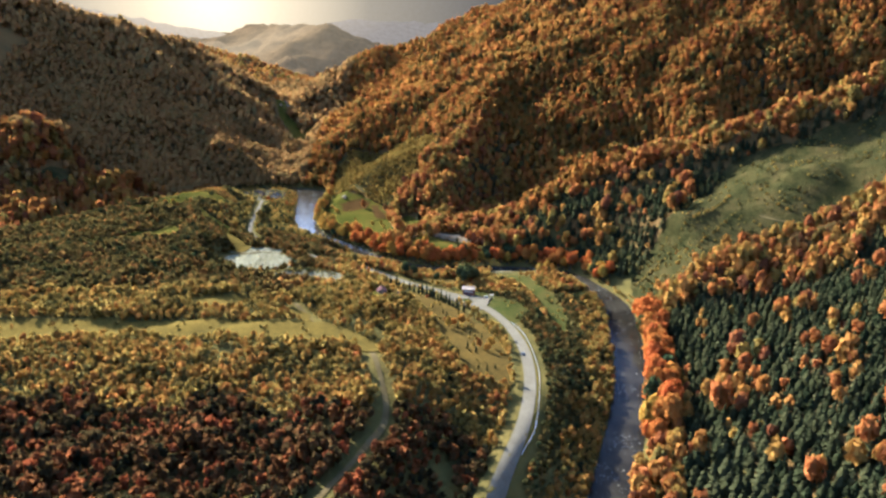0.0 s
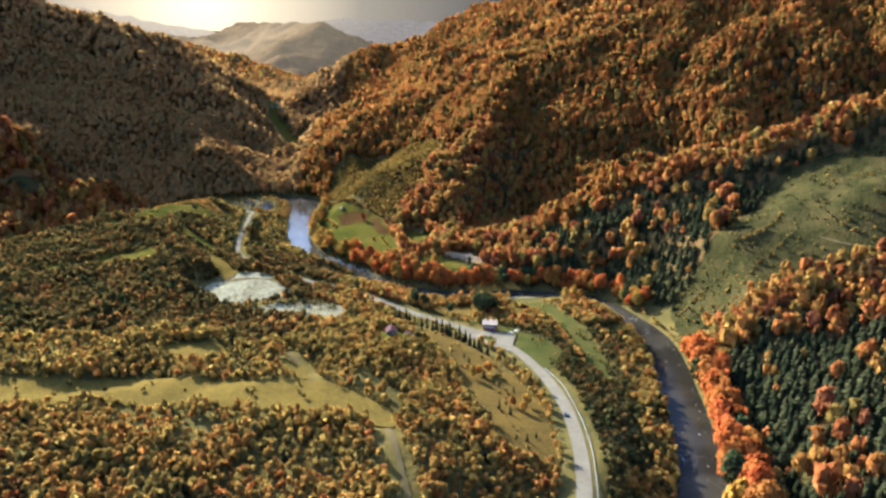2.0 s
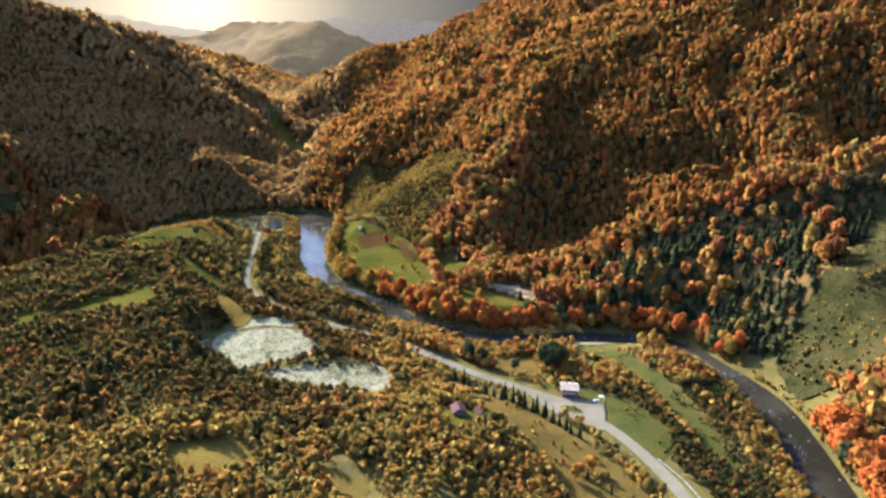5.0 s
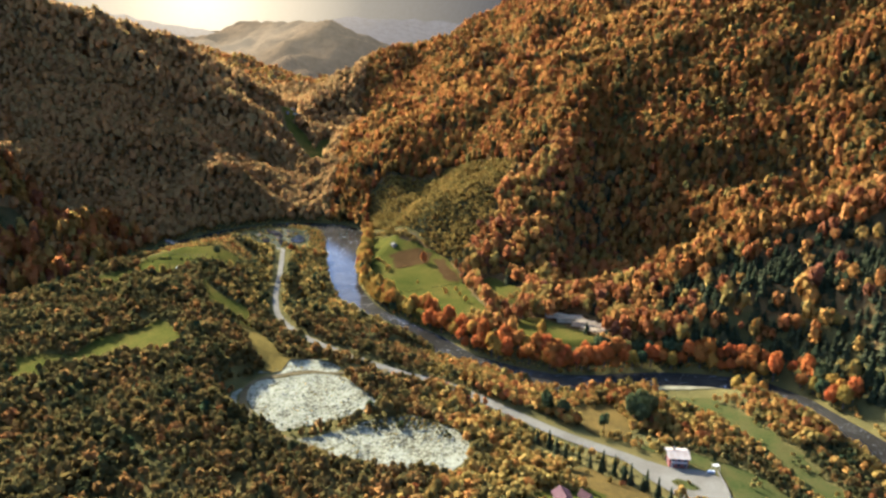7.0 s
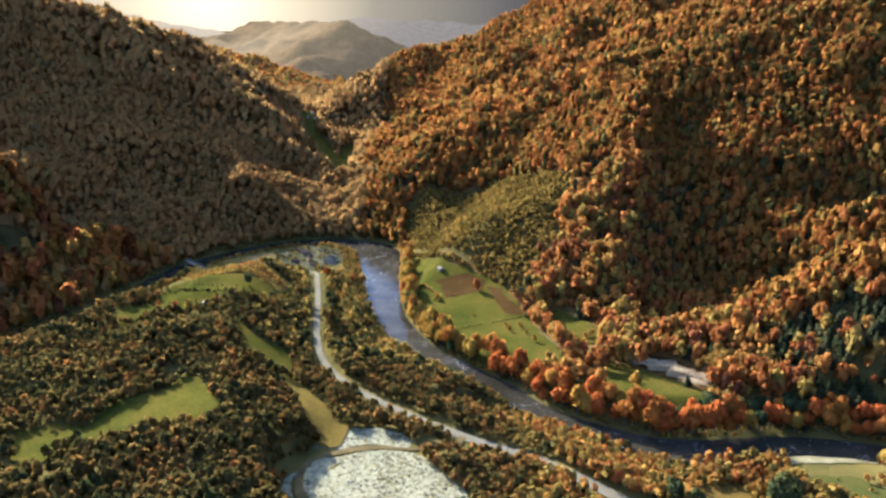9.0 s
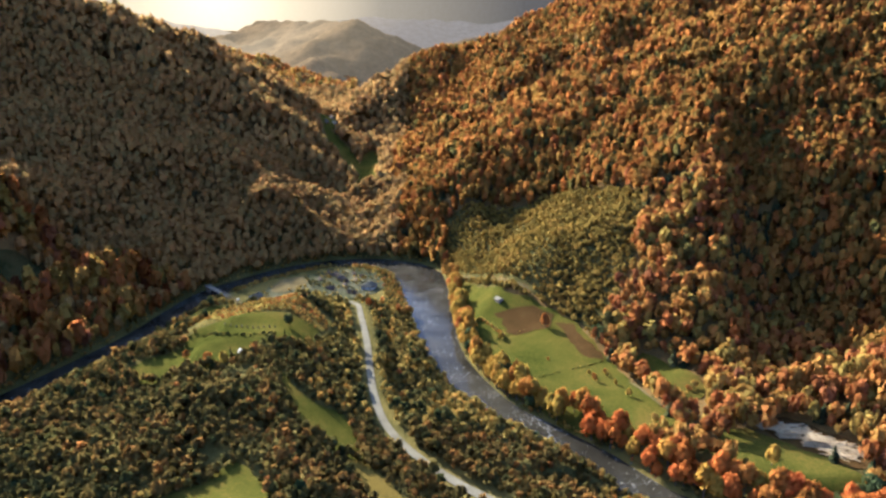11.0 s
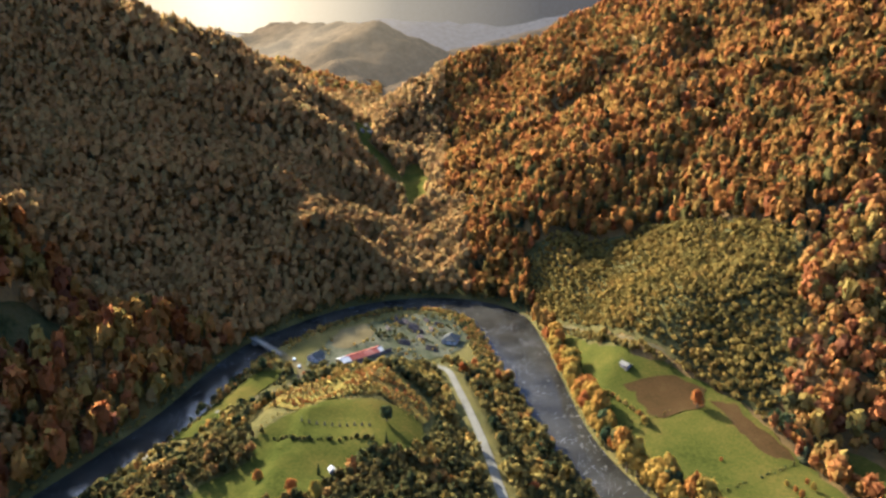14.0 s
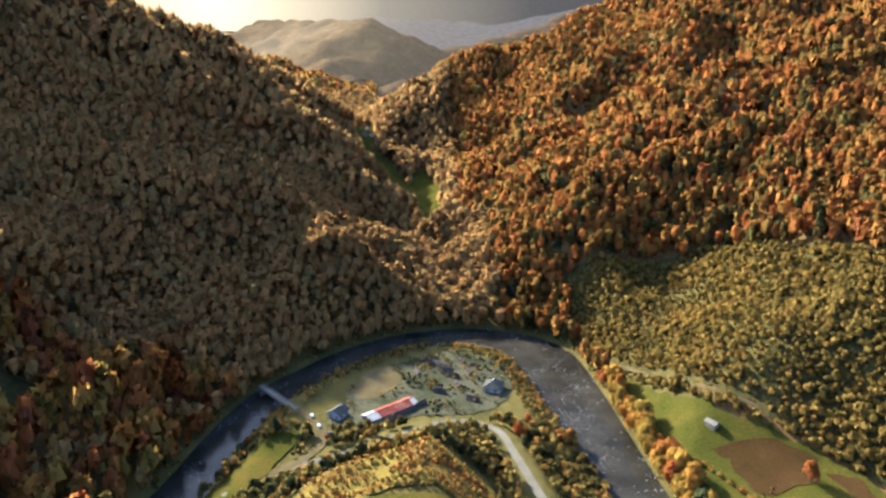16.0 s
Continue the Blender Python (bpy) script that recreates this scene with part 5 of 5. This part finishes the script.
        part("handle", box(0.12, 0.06, 0.04, -w / 4 + 0.35, -hl - 0.11, 1.4), M_STEEL, d)
    if chimney:
        c = part("chimney", box(0.6, 0.6, 1.9, w * 0.18, l * 0.15, top - 1.1), M_CONCRETE, t)
        part("cap", box(0.75, 0.75, 0.12, w * 0.18, l * 0.15, top + 0.8), M_CONCRETE, c)
    return t


inn = gable_house("roadside_house", 16.5, 400.5, 82, 6.4, 6.8, 4.4, 1.0, M_PINK, M_PINK_SHEET, "two-storey brick-red house with pale pink sheet roof", storeys=2, windows=3, bands=7, over=0.7)
part("balcony", box(1.3, 5.6, 0.16, -3.6, 0, 2.6), M_CONCRETE, inn)
for py in (-2.7, 2.7):
    part("balcony_post", box(0.16, 0.16, 2.7, -4.1, py, 0), M_PLASTER, inn)
part("balcony_rail", box(0.07, 5.6, 0.8, -4.2, 0, 2.76), M_PLASTER, inn)
gable_house("cabin", -35, 358, 8, 4.6, 5.2, 2.2, 1.5, M_PLANK, M_PURPLE_ROOF, "small cabin with a dull maroon roof among trees", "cabin", windows=2, chimney=False)
gable_house("cabin", -26.5, 364, 40, 2.8, 3.2, 1.8, 1.1, M_PLANK, M_PURPLE_ROOF, "tiny plank cabin with a maroon roof", "cabin", windows=1, chimney=False, door=False)
gable_house("long_shed", -238, 716, -50, 6.8, 26, 2.0, 1.25, M_PLANK, M_RUST_SHEET, "long shed with patched rusty red and white sheet roof", "shed", windows=6, chimney=False, bands=9, odd=M_WHITE_SHEET)
gable_house("farmhouse", -261, 713, -30, 6.4, 6.8, 2.9, 1.8, M_PLASTER, M_GREY_ROOF, "plastered farmhouse with a dark grey roof", windows=2)
gable_house("hipped_house", -189, 738, -20, 8.2, 8.6, 2.8, 2.5, M_PLASTER, M_GREY_ROOF, "house with grey hipped roof and white ridge caps", hipped=True, chimney=False)
gable_house("hay_barn", -103.5, 687.5, 28, 3.0, 4.6, 2.0, 0.8, M_PLANK, M_CONCRETE, "weathered plank hay barn with pale roof in pasture", "barn", windows=1, chimney=False, over=0.6)
for hx, hy, turn in ((-296, 1232, 20), (-288, 1252, 70), (-296, 1275, 40), (-300, 1300, 15), (-291, 1312, 80), (-306, 1345, 30)):
    gable_house("village_house", hx, hy, turn, 5, 7, 2.6, 2.2, M_PLANK, M_CONCRETE, "small far village house with a pale grey roof", windows=1, chimney=False, door=False)
gable_house("field_hut", -229, 573.5, 25, 1.8, 2.2, 1.7, 0.8, M_PLANK, M_WHITE_SHEET, "tiny plank field hut with a whitish roof", "hut", windows=1, chimney=False, over=0.25)
canopy = thing("open_shelter", 31, 399.5, 10, "small white open shelter beside the forecourt", "shelter")
part("roof", box(2.2, 1.8, 0.12, 0, 0, 2.0, 0.03), M_WHITE_SHEET, canopy)
for sx in (-1, 1):
    for sy in (-1, 1):
        part("post", box(0.1, 0.1, 2.3, sx * 1.0, sy * 0.8, -0.3), M_PLASTER, canopy)


def car(x, y, turn, paint, label, van=False, z=None):
    t = thing("van" if van else "car", x, y, turn, label, "van" if van else "car", z=z)
    l, h = (5.2, 2.1) if van else (4.3, 1.42)
    part("body", box(1.8, l, 0.62, 0, 0, 0.32, 0.12), paint, t, soft=False)
    s = 0.32 if van else 0.9
    zr, zb = h, 0.92
    a, b = (-l / 2 + 0.1, l / 2 - 1.1) if van else (-l / 2 + 0.5, l / 2 - 1.2)
    cabin = solid([(-0.86, a, zb), (0.86, a, zb), (0.86, b, zb), (-0.86, b, zb), (-0.72, a + 0.25 * s, zr), (0.72, a + 0.25 * s, zr), (0.72, b - s * 0.7, zr), (-0.72, b - s * 0.7, zr)],
                  [(0, 1, 2, 3), (4, 5, 6, 7), (0, 1, 5, 4), (1, 2, 6, 5), (2, 3, 7, 6), (3, 0, 4, 7)])
    part("cabin", cabin, paint, t)
    for sx in (-1, 1):
        part("side_window", box(0.04, (b - a) * 0.62, (zr - zb) * 0.55, sx * 0.82, (a + b) / 2 - 0.1, zb + 0.08), M_GLASS, t)
        for wy in (-l * 0.31, l * 0.31):
            w = part("wheel", rod((sx * 0.72, wy, 0.33), (sx * 0.93, wy, 0.33), 0.33, 0.33, 14), M_TYRE, t)
            part("rim", rod((sx * 0.9, wy, 0.33), (sx * 0.95, wy, 0.33), 0.2, 0.18, 10), M_STEEL, w)
    t.scale = (0.52, 0.52, 0.52) if van else (0.7, 0.7, 0.7)
    part("windscreen", box(1.4, 0.05, (zr - zb) * 0.7, 0, b - s * 0.28, zb + 0.06), M_GLASS, t)
    return t


car(27, 394.5, 70, M_PAINT_WHITE, "white van parked on the pale forecourt", True, float(height(27, 394.5)) + 0.44)
car(-268, 703, 25, M_PAINT_WHITE, "small white car parked beside the farm lane", z=float(height(-268, 703)) + 0.4)
car(-272.5, 712, 20, M_PAINT_WHITE, "white car parked near the bridge", z=float(height(-272.5, 712)) + 0.4)
car(-262, 697, 60, M_PAINT_DARK, "dark car parked beside the farm lane", z=float(height(-262, 697)) + 0.4)
car(-254, 706, 10, M_PAINT_DARK, "dark car parked in front of the farmhouse")
car(39.5, 300, 5, M_PAINT_DARK, "small dark car on the pale road", z=float(height(39.5, 300)) + 0.36)

# the oval island before the house, the yard wall, guard rail and bridge
patch("lawn_island", [(10, 388.5), (13, 390), (17, 387.5), (19, 383.5), (16, 382.5), (11.5, 385)], M_LAWN, "small oval lawn island in the forecourt", "lawn", 0.52, 2, 0.1)


hedge([(11.5, 386.5), (13.5, 388), (16, 386), (17.5, 384)], 1.4, 0.6, 0.1, "low dark green bushes on a lawn island")


def run_of_posts(name, line, gap, post, rail, label, category, post_mat, rail_mat, rail_z):
    p = finer(line, gap)
    t = thing(name, p[0, 0], p[0, 1], 0, label, category)
    o = np.array(t.matrix_basis.translation)
    z = height(p[:, 0], p[:, 1])
    for q, zz in zip(p, z):
        part("post", box(post[0], post[0], post[1] + 0.4, q[0] - o[0], q[1] - o[1], zz - o[2] - 0.4), post_mat, t)
    for (a, za), (b, zb) in zip(zip(p, z), zip(p[1:], z[1:])):
        d = b[:2] - a[:2]
        n = np.array((d[1], -d[0])) / np.linalg.norm(d) * rail[0] / 2
        v = []
        for q, zz in ((a, za), (b, zb)):
            for s in (-1, 1):
                for up in (rail_z, rail_z + rail[1]):
                    v.append((q[0] - o[0] + s * n[0], q[1] - o[1] + s * n[1], zz - o[2] + up))
        part("rail", solid(v, [(0, 1, 3, 2), (4, 5, 7, 6), (0, 1, 5, 4), (2, 3, 7, 6), (1, 3, 7, 5), (0, 2, 6, 4)]), rail_mat, t)
    return t


run_of_posts("guard_rail", [(29, 214), (37.2, 236), (44.3, 281), (43.4, 325), (38, 346)], 4.0, (0.14, 0.75), (0.08, 0.32), "pale steel guard rail along the road's edge", "guard rail", M_STEEL, M_STEEL, 0.45)
run_of_posts("yard_wall", [(31, 397.5), (29.5, 391), (26.5, 376)], 3.0, (0.3, 1.0), (0.22, 0.8), "low pale wall along the edge of the forecourt", "wall", M_CONCRETE, M_CONCRETE, 0.0)

bridge = thing("bridge", -291, 730, math.degrees(math.atan2(22, -20)), "narrow concrete bridge across the shaded river", "bridge", z=2.6)
part("deck", box(36, 3.2, 0.5, 0, 0, 0.2, 0.06), M_CONCRETE, bridge)
for sy in (-1, 1):
    part("parapet", box(36, 0.2, 0.25, 0, sy * 1.5, 1.4), M_CONCRETE, bridge)
    for k in range(13):
        part("baluster", box(0.2, 0.16, 0.75, -17 + k * 34 / 12, sy * 1.5, 0.68), M_CONCRETE, bridge)
for px in (-16.5, 0, 16.5):
    part("pier", box(1.3, 2.8, 6.5, px, 0, -6.3, 0.15), M_CONCRETE, bridge)


# timber: stacks of logs and loose poles
def log_stack(x, y, turn, rows, length, mat, label, loose=False):
    t = thing("log_pile", x, y, turn, label, "timber", "piles of timber", sink=-0.3 if y > 600 else -0.55)
    g = random.Random(int(x * 7 + y))
    for k in range(rows):
        for q in range(rows - k if not loose else 5):
            r = g.uniform(0.2, 0.32)
            cx, cz = (q - (rows - k) / 2) * 0.62, 0.28 + k * 0.5
            sk = g.uniform(-0.2, 0.2) if not loose else g.uniform(-2.5, 2.5)
            off = g.uniform(-0.6, 0.6) if not loose else g.uniform(-3, 3)
            if loose:
                cx, cz = g.uniform(-3, 3), 0.3 + 0.1 * k
            part("log", rod((cx - sk, -length / 2 + off, cz), (cx + sk, length / 2 + off, cz), r, r * 0.8, 7), mat, t)
    return t


for lx, ly, turn, rows, loose in [(0, 551, 70, 4, True), (8, 548, 95, 4, True), (14, 541, 60, 4, True), (20, 535, 80, 5, True), (10, 536, 75, 5, False), (24, 530, 70, 4, True), (3, 543, 85, 5, False), (16, 530, 60, 4, True), (-3, 554, 60, 3, True)]:
    log_stack(lx, ly, turn, rows, 9, M_LOG, "pale felled logs lying in a heap" if loose else "stack of pale felled logs on bare earth", loose)
for lx, ly, turn, rows in [(-239, 706, -50, 5), (-234, 711.5, -50, 5), (-229, 717, -50, 4), (-244, 701, -50, 4), (-224, 722.5, -48, 4), (-206, 742, 30, 5), (-215, 735, 70, 5), (-216, 767, 40, 5), (-222, 773, 10, 5), (-200, 727, 60, 5), (-211, 757, 80, 6), (-226, 757, 20, 4), (-208, 752, 70, 5), (-200, 756, 20, 4), (-212, 762, 50, 5), (-220, 766, 80, 4), (-196, 764, 60, 4), (-203, 770, 35, 4)]:
    log_stack(lx, ly, turn, rows, 6, M_DARK_LOG, "dark weathered timber stacked in the farmyard")
for k in range(10):
    hx = -244 + 2.7 * k
    t = thing("hay_rack", hx, 600 - 0.1 * k, 11 * k, "small dark hay rack in a green field", "hay rack", "row of hay racks", sink=-0.75)
    part("pole", rod((0, 0, -0.2), (0, 0, 1.7), 0.06, 0.05, 6), M_PLANK, t)
    part("hay", rod((0, 0, 0.1), (0, 0, 1.1), 0.42, 0.12, 9), M_DARK_LOG, t, "dark old hay")


# stones in the pits and along the river
def stones(name, x, y, z, size, mat, label, category):
    bm = bmesh.new()
    bmesh.ops.create_icosphere(bm, subdivisions=1, radius=1.0)
    v0, f0 = np.array([q.co for q in bm.verts]), np.array([[q.index for q in f.verts] for f in bm.faces])
    bm.free()
    g = np.random.RandomState(len(x))
    protos = []
    for _ in range(5):
        protos.append((v0 * g.uniform(0.65, 1.2, (len(v0), 1)), np.concatenate([f0, f0[:, 2:3]], 1), v0[f0].mean(1)))
    return plant(name, protos, np.stack([x, y, z], 1), size, size * 0.6, np.zeros(len(x)), mat, label, category)


g = np.random.RandomState(88)
sx, sy = [], []
sx, sy = scatter(-158, -58, 372, 468, 0.95, 38)
keep = np.any([inside(sx, sy, bed) for bed in PIT_BEDS], axis=0) & (g.uniform(size=len(sx)) < 0.75)
sx, sy = sx[keep], sy[keep]
stones("pit_stones", sx, sy, height(sx, sy) + 0.2, 0.14 + 0.5 * g.uniform(0, 1, len(sx)) ** 3, M_STONE, "white and grey boulders strewn over the gravel pits", "stones")
p = finer(RIVER, 0.6)
p = p[(p[:, 1] > 200) & (p[:, 1] < 830) & (p[:, 0] > -240)]
p = p[(p[:, 1] > 490) | (g.uniform(size=len(p)) < 0.2)]
u = g.uniform(-1, 1, len(p))
u = np.sign(u) * np.abs(u) ** 0.55
rx, ry = p[:, 0] + u * p[:, 2] * 0.55 + g.normal(0, 0.6, len(p)), p[:, 1] + u * p[:, 2] * 0.3 + g.normal(0, 1.5, len(p))
d, (width, water), _ = nearest(rx, ry, RIVER_FINE)
ok = d < width / 2 + 2.5
stones("river_stones", rx[ok], ry[ok], np.maximum(height(rx[ok], ry[ok]), water[ok] - 0.1), 0.12 + 0.6 * g.uniform(0, 1, ok.sum()) ** 2, M_WET_STONE, "pale boulders along and in the river", "stones")
